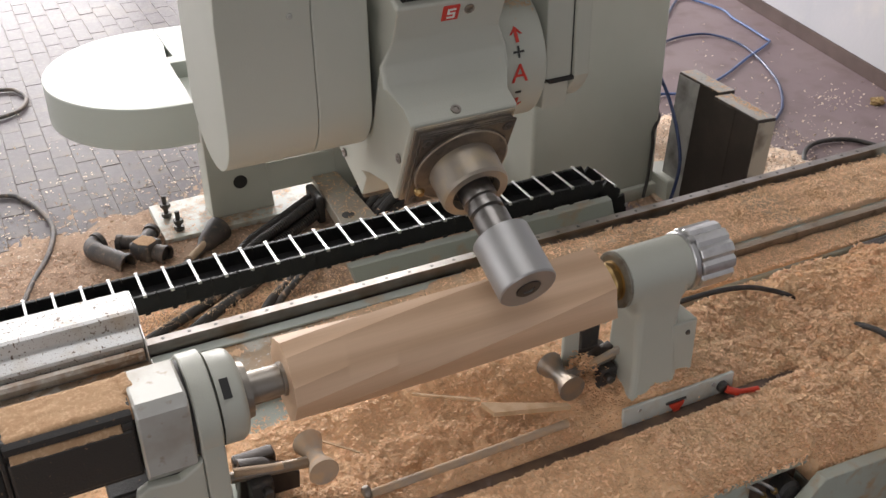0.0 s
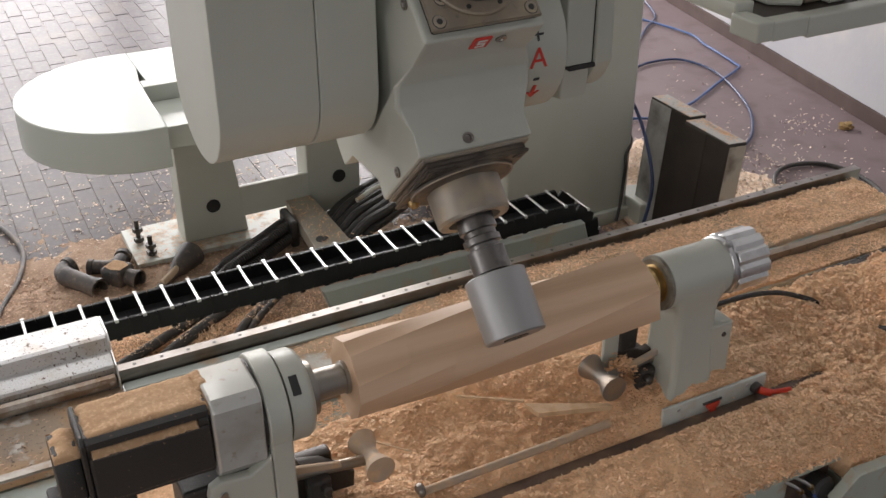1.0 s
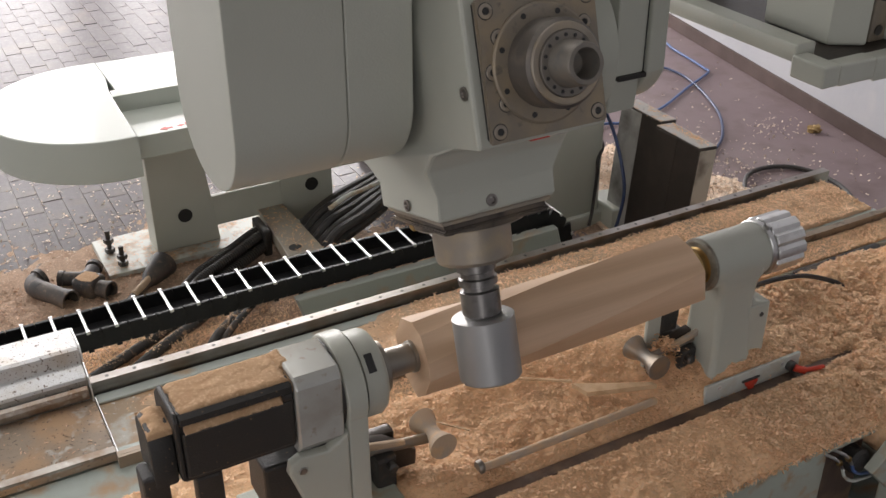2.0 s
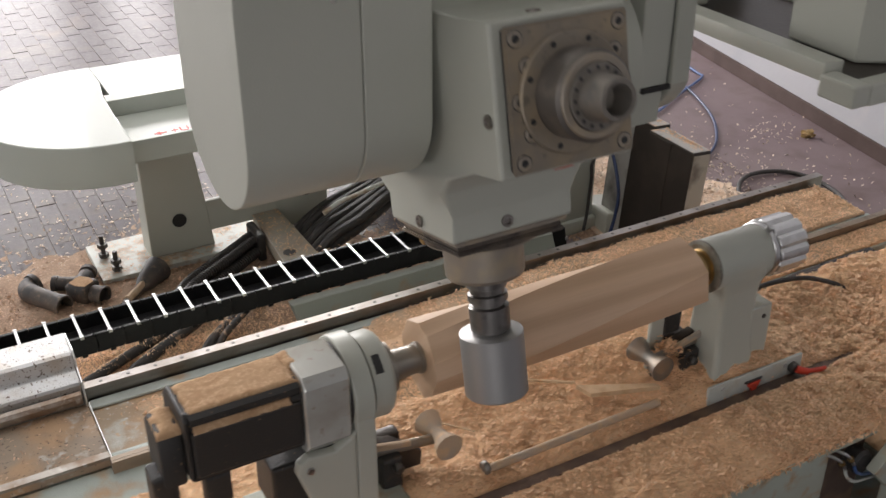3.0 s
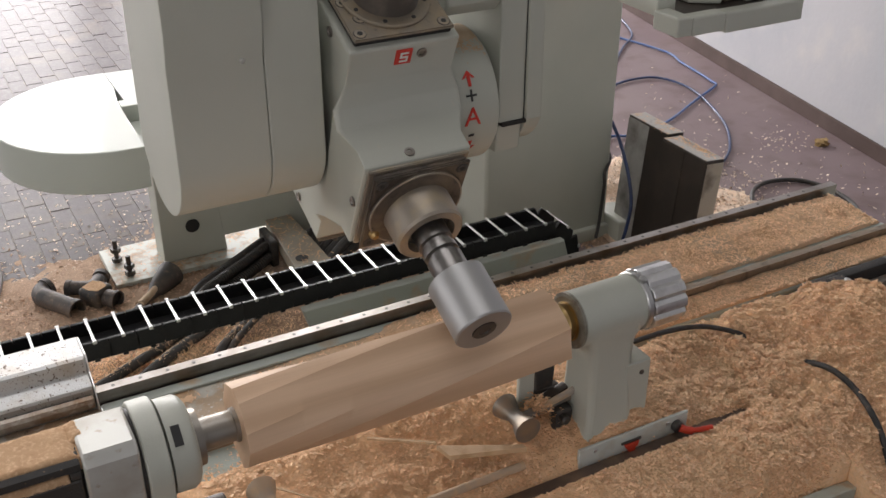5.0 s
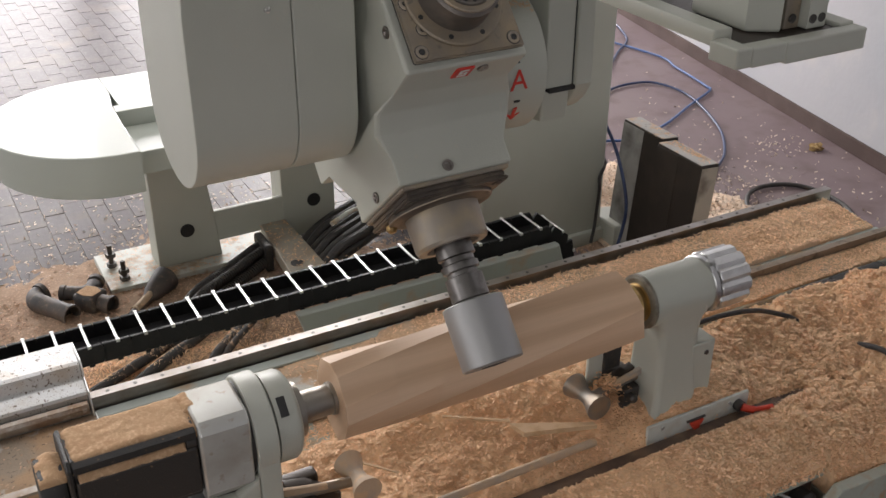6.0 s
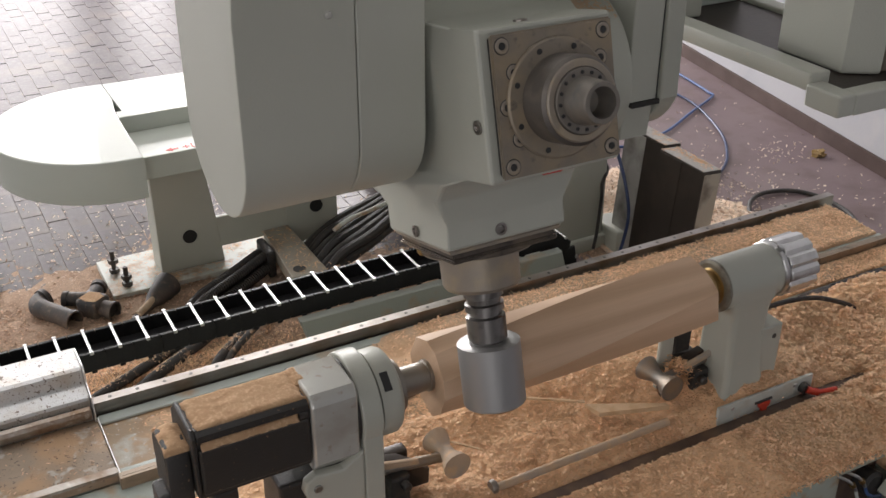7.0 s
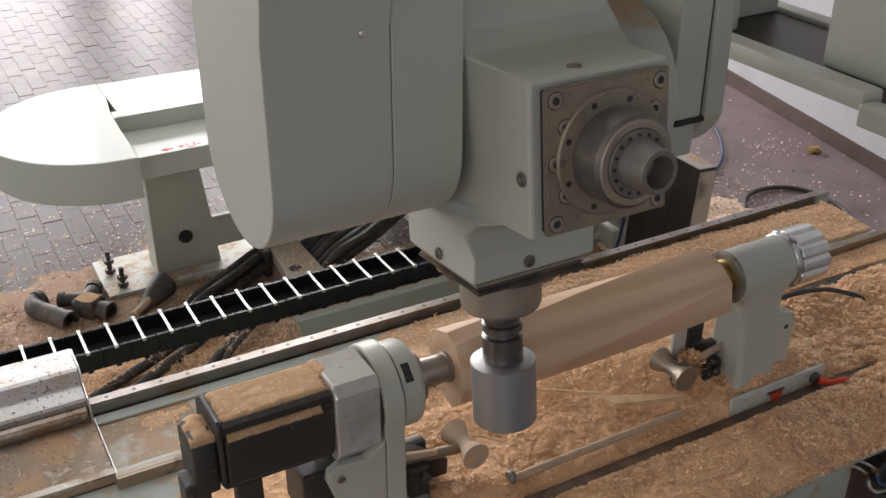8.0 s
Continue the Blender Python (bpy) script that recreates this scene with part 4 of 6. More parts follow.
def make_tailstock():
    ts = thing("tailstock", "grey-green lathe tailstock with a fluted bright collar", "lathe tailstock")
    part("brass_cup", turned([(-0.004, 0.030), (-0.004, 0.036), (0.004, 0.040), (0.018, 0.036), (0.024, 0.048), (0.036, 0.050)], (0.812, AXY, AXZ), (1, 0, 0)), brass, ts, "brass cup centre")
    part("barrel_rim", turned([(0, 0.050), (0.002, 0.0565), (0.0075, 0.057)], (0.832, AXY, AXZ), (1, 0, 0), 48), rim_shaded, ts, "brownish rim, darkened for its shading")
    part("barrel", turned([(0, 0.052), (0.004, 0.0565), (0.15, 0.0565), (0.152, 0.054)], (0.838, AXY, AXZ), (1, 0, 0), 48), paint, ts)
    ring = part("ring", turned([(0, 0.058), (0.002, 0.0605), (0.012, 0.0605), (0.014, 0.058)], (0.984, AXY, AXZ), (1, 0, 0), 48), steel, ts, "bright steel ring")
    part("ring_knob", turned([(0, 0.008), (0.008, 0.008), (0.010, 0.005)], (0.991, AXY - 0.02, AXZ + 0.0565), (0, -0.33, 0.94), 14), steel, ring)
    flutes = []
    for i in range(96):
        a = math.tau * i / 96
        flutes.append((AXY + (0.0635 - 0.006 * max(0.0, math.sin(a * 12)) ** 2) * math.cos(a), AXZ + (0.0635 - 0.006 * max(0.0, math.sin(a * 12)) ** 2) * math.sin(a)))
    part("fluted_collar", prism(flutes, "x", 0.999, 1.078, 0.002, 1), alu, ts, "fluted aluminium hand collar")
    # the stem flows out of the barrel: wide under it, waisted, then spreading to its foot
    sbm = bmesh.new()
    rings = []
    for z, xl, xr, y0, y1, c in ((0.885, 0.846, 0.984, AXY - 0.0555, AXY + 0.055, 0.02), (0.860, 0.850, 0.982, AXY - 0.0535, AXY + 0.053, 0.02), (0.845, 0.858, 0.977, AXY - 0.049, AXY + 0.05, 0.02),
                                 (0.830, 0.864, 0.972, AXY - 0.047, AXY + 0.048, 0.016), (0.80, 0.867, 0.969, AXY - 0.046, AXY + 0.047, 0.014), (0.70, 0.866, 0.968, AXY - 0.052, AXY + 0.05, 0.012), (0.66, 0.860, 0.969, AXY - 0.058, AXY + 0.055, 0.012),
                                 (0.60, 0.846, 0.972, AXY - 0.066, AXY + 0.06, 0.012)):
        ring = []
        for cx, cy, a0 in ((xl + c, y0 + c, 180), (xr - c, y0 + c, 270), (xr - c, y1 - c, 0), (xl + c, y1 - c, 90)):
            ring += [sbm.verts.new((cx + c * math.cos(radians(a0 + 30 * i)), cy + c * math.sin(radians(a0 + 30 * i)), z)) for i in range(4)]
        rings.append(ring)
    for p, q in zip(rings, rings[1:]):
        for i in range(16):
            sbm.faces.new((p[i], p[(i + 1) % 16], q[(i + 1) % 16], q[i]))
    sbm.faces.new(rings[0]), sbm.faces.new(rings[-1][::-1])
    bmesh.ops.recalc_face_normals(sbm, faces=list(sbm.faces))
    part("stem", sbm, paint, ts, angle=45)
    part("stem_block", box(0.950, 1.012, AXY - 0.0495, AXY + 0.03, 0.60, 0.778, 0.004), paint, ts)
    part("stem_screw", turned([(0, 0.006), (0.002, 0.005)], (0.99, AXY - 0.0495, 0.75), (0, -1, 0), 12), dark_screw, ts)
    part("base", box(0.845, 1.098, 1.3025, AXY + 0.08, 0.578, 0.612, 0.003), paint_dusty, ts)
    front = part("clamp_plate", box(0.822, 1.098, 1.2945, 1.302, 0.586, 0.636, 0.002), clamp_white, ts, "white clamp plate")
    part("red_tab", prism([(0.932, 0.612), (0.968, 0.612), (0.965, 0.602), (0.959, 0.599), (0.958, 0.586), (0.944, 0.586), (0.943, 0.599), (0.936, 0.602)], "y", 1.287, 1.294, 0.001, 1), red_plastic, front, "red plastic tab")
    part("tab_clip", box(0.925, 0.975, 1.29, 1.294, 0.6125, 0.618, 0.001, 1), dark_screw, front)
    part("pivot", turned([(0, 0.013), (0.012, 0.013), (0.014, 0.010)], (1.066, 1.293, 0.612), (0, -1, 0), 18), dark_screw, front)
    lever_bm = tube([(1.066, 1.279, 0.614), (1.076, 1.272, 0.610), (1.088, 1.266, 0.607)], 0.0085, 12)
    tube([(1.084, 1.267, 0.609), (1.10, 1.262, 0.608), (1.132, 1.254, 0.609)], 0.0055, 10, bm=lever_bm)
    part("lever", lever_bm, red_plastic, front, "red plastic clamp lever")
    for x in (0.862, 1.045):
        part("plate_screw", turned([(0, 0.005), (0.002, 0.004)], (x, 1.2945, 0.622), (0, -1, 0), 10), alu, front)
    for x in (0.86, 0.89, 1.01, 1.05, 1.08):
        part("base_screw", turned([(0, 0.004), (0.002, 0.003)], (x, 1.318 + 0.02 * (x > 0.95), 0.618), (0, 0, 1), 8), dark_screw, ts)
    part("rear_plate", box(0.760, 0.798, AXY + 0.050, AXY + 0.060, 0.612, 0.806, 0.003), paint, ts, "grey-green plate behind the stem")
    part("rear_guard", prism([(0.845, 0.70), (0.85, 0.81), (0.82, 0.83), (0.80, 0.80), (0.805, 0.70)], "y", AXY + 0.0505, AXY + 0.075, 0.004), rubber, ts, "black rubber guard")
    return on_table(ts)


# Barrel rim: brownish paint, darkened to give the shading on its front.
rim_shaded = material("shaded_rim_paint", (0.26, 0.245, 0.20), 0.4, 0.3, spots=[((0.14, 0.11, 0.08), 30, 0.45, 0.7, 5)], bump=0.1)
make_tailstock()


rod_dusty = material("dusty_rod", (0.48, 0.36, 0.25), 0.75, 0.0, spots=[((0.38, 0.33, 0.28), 14, 0.52, 0.66, 4), ((0.58, 0.39, 0.23), 40, 0.5, 0.7, 5)], bump=0.2)


def make_roller(x, z, to_left):
    r = thing("support_roller", "worn steel hourglass support roller on an arm", "support roller", group="support rollers under the blank")
    prof = [(-0.046, 0.020), (-0.045, 0.0285), (-0.03, 0.024), (-0.012, 0.0155), (0.012, 0.0155), (0.03, 0.024), (0.045, 0.0285), (0.046, 0.020)]
    part("roller", turned(prof, (x, 1.39, z), (0, 1, 0), 32), rod_dusty if to_left else steel_worn, r)
    s = -1 if to_left else 1
    part("arm", turned([(0, 0.0105), (0.15, 0.0105)], (x + 0.012 * s, 1.39, z - 0.006), (s, 0.1, 0.05), 14), steel_worn, r)
    xa, xb = x + s * 0.085, x + s * 0.128
    part("clamp", box(min(xa, xb), max(xa, xb), 1.372, 1.425, 0.60, z - 0.004, 0.008), rubber, r, "black clamp block")
    part("bracket", prism([(x + s * 0.03, z - 0.075), (x + s * 0.028, z - 0.04), (x + s * 0.09, z + 0.008), (x + s * 0.135, z + 0.02), (x + s * 0.145, z - 0.07)], "y", 1.405, 1.428, 0.003), dark_steel, r, "dark bracket")
    part("link_bar", prism([(x + s * 0.06, z - 0.002), (x + s * 0.062, z + 0.010), (x + s * 0.150, z + 0.032), (x + s * 0.150, z + 0.016)], "y", 1.385, 1.395, 0.002), rod_dusty, r, "dusty flat bar")
    part("foot_block", box(min(x + s * 0.062, x + s * 0.14), max(x + s * 0.062, x + s * 0.14), 1.43, 1.46, 0.60, z + 0.004, 0.006), dark_steel, r, "dark foot block")
    part("clamp_knob", turned([(0, 0.009), (0.014, 0.010), (0.018, 0.007)], (x + s * 0.10, 1.372, z - 0.022), (0, -1, 0), 14), dark_screw, r)
    return on_table(r)


steel_worn = material("worn_steel", (0.24, 0.22, 0.195), 0.42, 0.6, spots=[((0.34, 0.26, 0.18), 22, 0.45, 0.7, 5)], bump=0.1)
make_roller(0.211, 0.688, True)
make_roller(0.730, 0.688, False)
rod = on_table(thing("steel_rod", "dusty steel rod with a knob lying in the chips", "rod"))
part("shaft", turned([(0, 0.0085), (0.425, 0.0085)], (0.288, 1.329, 0.614), (1, 0, 0.012), 14), rod_dusty, rod)
part("knob", turned([(0, 0.012), (0.004, 0.0145), (0.010, 0.0145), (0.014, 0.010)], (0.276, 1.329, 0.620), (1, 0, 0), 18), steel_worn, rod)
on_table(thing("wood_strip", "thin pale wooden strip lying on the chips", "wood offcut", prism([(0.462, 1.522), (0.578, 1.443), (0.580, 1.448), (0.464, 1.526)], "z", 0.640, 0.645), offcut, group="offcuts on the chips"))
on_table(thing("wood_strip", "short wedge of pale wood lying on the chips", "wood offcut", prism([(0.577, 1.440), (0.586, 1.400), (0.733, 1.350), (0.730, 1.362)], "z", 0.630, 0.641), offcut, group="offcuts on the chips"))
on_table(thing("wood_strip", "splinter of wood beside the headstock", "wood offcut", prism([(0.24, 1.47), (0.30, 1.40), (0.302, 1.402), (0.243, 1.473)], "z", 0.650, 0.653), offcut, group="offcuts on the chips"))

# ---- chips on the table ----
TABLE_HILLS = [(1.701, 1.321, 0.243, 0.195, 0.147), (1.337, 1.518, 0.2, 0.09, 0.039), (0.55, 1.56, 0.35, 0.06, 0.035), (0.45, 1.44, 0.12, 0.05, 0.012),
               (0.20, 1.35, 0.10, 0.05, 0.02), (0.72, 1.50, 0.16, 0.07, 0.03), (1.15, 1.18, 0.3, 0.07, 0.018), (0.96, 1.385, 0.15, 0.10, 0.078), (0.84, 1.44, 0.06, 0.05, 0.03)]


def table_height(x, y):
    n = noise.noise(Vector((x * 9, y * 9, 1.0))) * 0.008 + noise.noise(Vector((x * 32, y * 32, 4.0))) * 0.007 + noise.noise(Vector((x * 80, y * 80, 8.0))) * 0.0055
    z = 0.600 + hills(TABLE_HILLS, x, y) + n * (1.0 + max(0.0, min(1.0, (x - 0.9) / 0.3)))
    # the guide bar stays free of chips; they slope away from it on both sides
    if x < 1.32:
        slope = 1.0 if 0.81 > x or x > 1.11 else 6.0
        free = 0.586 + 0.006 * noise.noise(Vector((x * 45, y * 20, 2))) + max(0.0, x - 1.25) * 1.2
        w = 0.010 * max(0.0, min(1.0, (x - 1.10) / 0.12))
        free += max(0.0, y - 1.297 + w) * slope + max(0.0, 1.266 + w - y) * 0.9
        z = min(z, free) if 1.297 - w > y > 1.266 + w else min(z, free + 0.004)
    fall = max(0.0, min(1.0, (y - 1.075) / 0.03)) if x < 1.13 else max(0.0, min(1.0, (y - 0.93) / 0.15))
    low = 0.571 if x < 1.13 else 0.50
    if x > 1.36:
        z -= max(0.0, 1.085 - y) * min(1.0, (x - 1.36) / 0.09) * 1.3
    if x > 1.13 and y < 1.13:
        z = min(z, 0.505 + max(0.0, x - 1.27) * 1.3 + max(0.0, y - 1.05) * 2.2)
    z = low + (z - low) * fall
    right = max(0.0, min(1.0, (1.99 - x) / 0.32))
    z = 0.50 + (z - 0.50) * (right * right * (3 - 2 * right))
    return z


on_table(tagged(heap_mesh("chip_heap", table_height, -0.88, 1.13, 1.083, 1.602, 0.007, chip_bed, 0.5705), "layer of pale wood chips over the lathe table", "wood chips", kind="stuff"))
on_table(tagged(heap_mesh("chip_heap", table_height, 1.1305, 1.3379, 1.060, 1.540, 0.007, chip_bed, 0.49), "pale wood chips at the end of the lathe table", "wood chips", kind="stuff"))
on_table(tagged(heap_mesh("chip_heap", table_height, 1.338, 1.97, 0.975, 1.540, 0.007, chip_bed, 0.49), "large heap of pale wood chips behind the tailstock", "wood chips", kind="stuff"))
places = []
while len(places) < 145000:
    x, y = rng.uniform(-0.88, 1.97), rng.uniform(0.975, 1.602)
    if (x < 1.13 and y < 1.084) or (x > 1.13 and y > 1.54):
        continue
    if 1.128 < x < 1.338 and y < 1.061:
        continue
    if 1.264 < y < 1.293 and x < 1.12:
        continue
    if x < -0.1 and rng.random() < 0.6:
        continue
    fine = noise.noise(Vector((x * 7, y * 11, 6.0))) + (0.1 if x < 0.8 else -0.15)
    if fine > 0.12 and rng.random() < 0.75:
        continue
    places.append((x, y, table_height(x, y) + rng.uniform(-0.0012, 0.0008)))
for k in range(900):
    x, y, z = rng.gauss(0.79, 0.024), rng.gauss(1.40, 0.012), rng.uniform(0.66, 0.712)
    places.append((x, y, z - abs(x - 0.79) * 0.6))
on_table(tagged(flakes("chip_flakes", places, chip, rng, size=(0.004, 0.011), flat=0.17, width=(0.0008, 0.0022)), "loose curled wood chips on the lathe table", "wood chips", kind="stuff"))
# The last 9000 pale shavings also lighten a slope that renders too dark.
big = rng.sample(places, 10000) + rng.sample([p for p in places if p[0] > 0.85], 24000) + rng.sample([p for p in places if 0.98 < p[0] < 1.42 and p[1] > 1.30], 9000)
on_table(tagged(flakes("chip_curls", [(x, y, z + 0.001) for x, y, z in big], chip_pale, rng, size=(0.006, 0.015), flat=0.26, width=(0.0009, 0.0027)), "larger pale shavings lying on the chips", "wood chips", kind="stuff"))
edge = [(rng.uniform(-0.6, 1.12), rng.gauss(1.084, 0.004), rng.uniform(0.563, 0.576)) for k in range(4200)]
on_table(tagged(flakes("edge_chips", edge, chip_pale, rng, size=(0.006, 0.014), flat=0.75, width=(0.0008, 0.002)), "wood chips hanging over the table's front edge", "wood chips", kind="stuff"))
# chips caked on the motor


def caked(name, x0, x1, y0, y1, under, thick, label):
    """Sawdust settled on a surface: thin, with a ragged rim that runs out into nothing."""
    def hgt(x, y):
        rim = min(x - x0, x1 - x, (y - y0) * 1.4, (y1 - y) * 1.4)
        rim += 0.010 * noise.noise(Vector((x * 40, y * 40, 7))) + 0.004 * noise.noise(Vector((x * 130, y * 130, 9)))
        k = max(0.0, min(1.0, rim / 0.014))
        top = thick * (0.75 + 0.7 * noise.noise(Vector((x * 14, y * 14, 2)))) + 0.0016 * noise.noise(Vector((x * 60, y * 60, 3))) + 0.0012 * noise.noise(Vector((x * 150, y * 150, 3)))
        return under(y) - 0.003 + (0.003 + top) * k
    return on_table(tagged(heap_mesh(name, hgt, x0, x1, y0, y1, 0.0035, dust_brown, under(y0) - 0.012), label, "sawdust", kind="stuff"))


def motor_top(y):
    return 0.9745 - max(0.0, 1.317 - y) * 0.9 - max(0.0, y - 1.395) * 0.8


def groove(y):
    return 0.945 + max(0.0, min(1.0, (y - 1.301) / 0.009)) * 0.013


caked("sawdust_cake", -0.100, -0.068, 1.352, 1.410, lambda y: 0.979 - max(0.0, y - 1.40) * 0.7, 0.0035, "tongue of sawdust running onto the gearbox")
caked("sawdust_cake", -0.280, -0.086, 1.309, 1.418, motor_top, 0.006, "brown sawdust caked on top of the motor")
caked("sawdust_cake", -0.326, -0.285, 1.322, 1.402, lambda y: 0.948 - max(0.0, y - 1.385) * 0.8, 0.006, "brown sawdust caked on the motor cap")
caked("sawdust_cake", -0.272, -0.110, 1.301, 1.3102, groove, 0.003, "brown sawdust in the motor's side groove")
on_table(thing("black_hose", "black hose curving out of the chips behind the tailstock", "hose",
               tube([(0.96, 1.45, 0.68), (1.0, 1.47, 0.70), (1.087, 1.476, 0.706), (1.189, 1.479, 0.700), (1.262, 1.473, 0.692), (1.325, 1.47, 0.67), (1.385, 1.455, 0.643), (1.42, 1.44, 0.61)], 0.006), rubber))
on_table(thing("black_hose", "black hose looping over the heap of chips", "hose",
               tube([(1.43, 1.33, 0.63), (1.443, 1.276, 0.652), (1.449, 1.226, 0.658), (1.454, 1.172, 0.644), (1.439, 1.116, 0.632), (1.435, 1.075, 0.600), (1.427, 1.036, 0.552), (1.41, 0.99, 0.50)], 0.0068), rubber))
on_table(thing("black_hose", "short black hose end sticking out of the heap", "hose", tube([(1.445, 1.052, 0.55), (1.465, 1.056, 0.568), (1.513, 1.062, 0.583), (1.56, 1.064, 0.588), (1.595, 1.062, 0.578), (1.615, 1.06, 0.56)], 0.0088), rubber))


def carriage_height(x, y):
    z = 0.402 + 0.02 * max(0.0, min(1.0, (x - 2.1) / 0.2)) + hills([(2.38, 1.58, 0.12, 0.04, 0.18), (2.17, 1.55, 0.05, 0.025, 0.07), (2.3, 1.46, 0.15, 0.05, 0.025)], x, y)
    return z + 0.006 * noise.noise(Vector((x * 30, y * 30, 2))) + 0.004 * noise.noise(Vector((x * 80, y * 80, 5)))


tagged(heap_mesh("carriage_chips", carriage_height, 2.065, 2.60, 1.39, 1.589, 0.008, chip_bed, 0.401), "wood chips fallen round the black carriage", "wood chips", kind="stuff")
tagged(flakes("carriage_flakes", [(x, y, carriage_height(x, y) + 0.002) for x, y in ((rng.uniform(2.07, 2.6), rng.uniform(1.39, 1.588)) for k in range(5000))], chip, rng, flat=0.5), "loose wood chips round the black carriage", "wood chips", kind="stuff")


# ---- chips on the bed and on the floor ----
def bed_height(x, y):
    n = noise.noise(Vector((x * 12, y * 12, 1.0))) * 0.005 + noise.noise(Vector((x * 60, y * 60, 4.0))) * 0.003
    d = max(0.0, min(1.0, (x - 0.62) / 0.55))
    patch = noise.noise(Vector((x * 5, y * 16, 9.0))) * 0.007 * (1 - d) + max(0.0, 1 - abs(y - 1.90) / 0.05) * 0.005 * min(1.0, max(0.0, (x - 0.25) / 0.1))
    return 0.5795 + 0.023 * d + patch + n * (0.5 + d)



def ledge_height(x, y):
    d = max(0.0, min(1.0, (x - 0.5) / 0.6))
    return 0.576 + 0.010 * d + noise.noise(Vector((x * 14, y * 14, 1.0))) * 0.005 + noise.noise(Vector((x * 60, y * 60, 4.0))) * 0.003


tagged(heap_mesh("bed_chips", bed_height, 0.21, 2.385, 1.76, 1.95, 0.012, bed_dust, 0.57), "wood chips lying between the rails", "wood chips", kind="stuff")
tagged(heap_mesh("ledge_chips", ledge_height, 0.21, 2.9, 1.632, 1.711, 0.012, bed_dust, 0.57), "wood chips on the bed's front ledge", "wood chips", kind="stuff")
places = []
while len(places) < 10500:
    x = rng.uniform(0.21, 2.385)
    if rng.random() > 0.12 + 0.9 * max(0.0, min(1.0, (x - 0.9) / 0.5)):
        continue
    y = rng.uniform(1.76, 1.955)
    places.append((x, y, bed_height(x, y) + 0.001))
while len(places) < 20000:
    x, y = rng.uniform(0.3, 2.9), rng.uniform(1.63, 1.703)
    places.append((x, y, ledge_height(x, y) + 0.001))
tagged(flakes("bed_flakes", places, chip_pale, rng, size=(0.006, 0.014), flat=0.3), "loose curled wood chips on the bed", "wood chips", kind="stuff")
cover_places = []
while len(cover_places) < 900:
    x, y = rng.uniform(-0.75, 0.9), rng.uniform(1.745, 1.93)
    if rng.random() < 0.35 + 0.65 * max(0.0, noise.noise(Vector((x * 8, y * 12, 3.0)))):
        cover_places.append((x, y, 0.5985 if x < 0.2 else bed_height(x, y) + 0.001))
tagged(flakes("cover_flakes", cover_places, chip_old_shaded, rng, size=(0.003, 0.010), flat=0.2), "brown wood chips strewn over the bed's steel cover", "wood chips", kind="stuff")
FLOOR_HILLS = [(0.55, 2.84, 0.35, 0.12, 0.075), (0.22, 3.48, 0.50, 0.36, 0.0105), (1.0, 3.75, 0.5, 0.25, 0.007), (0.35, 3.25, 0.42, 0.30, 0.018), (0.95, 3.2, 0.4, 0.25, 0.02), (0.9, 2.3, 0.7, 0.16, 0.10), (1.4, 2.95, 0.35, 0.22, 0.13), (0.3, 2.9, 0.5, 0.4, 0.02), (2.53, 3.20, 0.26, 0.32, 0.09), (2.85, 2.62, 0.24, 0.30, 0.18), (2.6, 2.3, 0.5, 0.25, 0.16)]


def floor_height(x, y):
    rim = max(0.0, min(1.0, (y - 2.03) / 0.14)) * max(0.0, min(1.0, (3.22 - x + 0.12 * noise.noise(Vector((0, y * 5, 1)))) / 0.3))
    return -0.006 + rim * hills(FLOOR_HILLS, x, y) * (0.75 + 0.4 * noise.noise(Vector((x * 7, y * 7, 3)))) + 0.005 * noise.noise(Vector((x * 40, y * 40, 5)))


tagged(heap_mesh("fresh_chips", floor_height, 2.31, 3.25, 2.02, 3.55, 0.018, chip_bed_pale, -0.0052), "pale wood chips heaped round the steel plates", "wood chips", kind="stuff")
tagged(heap_mesh("floor_chips", floor_height, -0.6, 2.305, 2.02, 4.05, 0.018, chip_floor_shaded, -0.0052), "brown wood chips swept along the floor behind the bed", "wood chips", kind="stuff")
places, fresh = [], []
while len(places) < 22000:
    x, y = rng.uniform(-0.6, 3.25), rng.uniform(2.02, 3.55)
    z = floor_height(x, y)
    if z < -0.001 and rng.random() < 0.75:
        continue
    (fresh if x > 2.31 else places).append((x, y, max(z, 0.0) + 0.003))
for k in range(1600):
    x, y = rng.gauss(0.6, 0.9), 3.2 + abs(rng.gauss(0, 0.45))
    places.append((x, y, 0.003))
for k in range(900):
    x, y = rng.gauss(3.1, 0.45), rng.gauss(3.0, 0.6)
    if x > 2.45 and x < 3.9 + 0.2 * (y - 2.85):
        fresh.append((x, y, 0.003))
for k in range(60):
    fresh.append((rng.gauss(3.66, 0.07), rng.gauss(3.32, 0.06), 0.003))
on_cables = []
for pts, r in CABLES:
    for k in range(420):
        i, f = rng.randrange(len(pts) - 1), rng.random()
        p = Vector(pts[i]).lerp(Vector(pts[i + 1]), f)
        if noise.noise(p * 14) > -0.1:
            a = rng.gauss(0, 0.7)
            on_cables.append((p.x + r * math.sin(a) * 0.75, p.y - r * math.sin(a) * 0.65, p.z + r * math.cos(a) + 0.001))
tagged(flakes("cable_flakes", on_cables + [(x, y, max(0.0, floor_height(x, y)) + rng.uniform(0.002, 0.03)) for x, y in ((rng.gauss(0.5, 0.26), rng.gauss(2.83, 0.085)) for k in range(8000))], chip_pale, rng, size=(0.006, 0.016), flat=0.6), "pale wood chips lying on the cables behind the bed", "wood chips", kind="stuff")
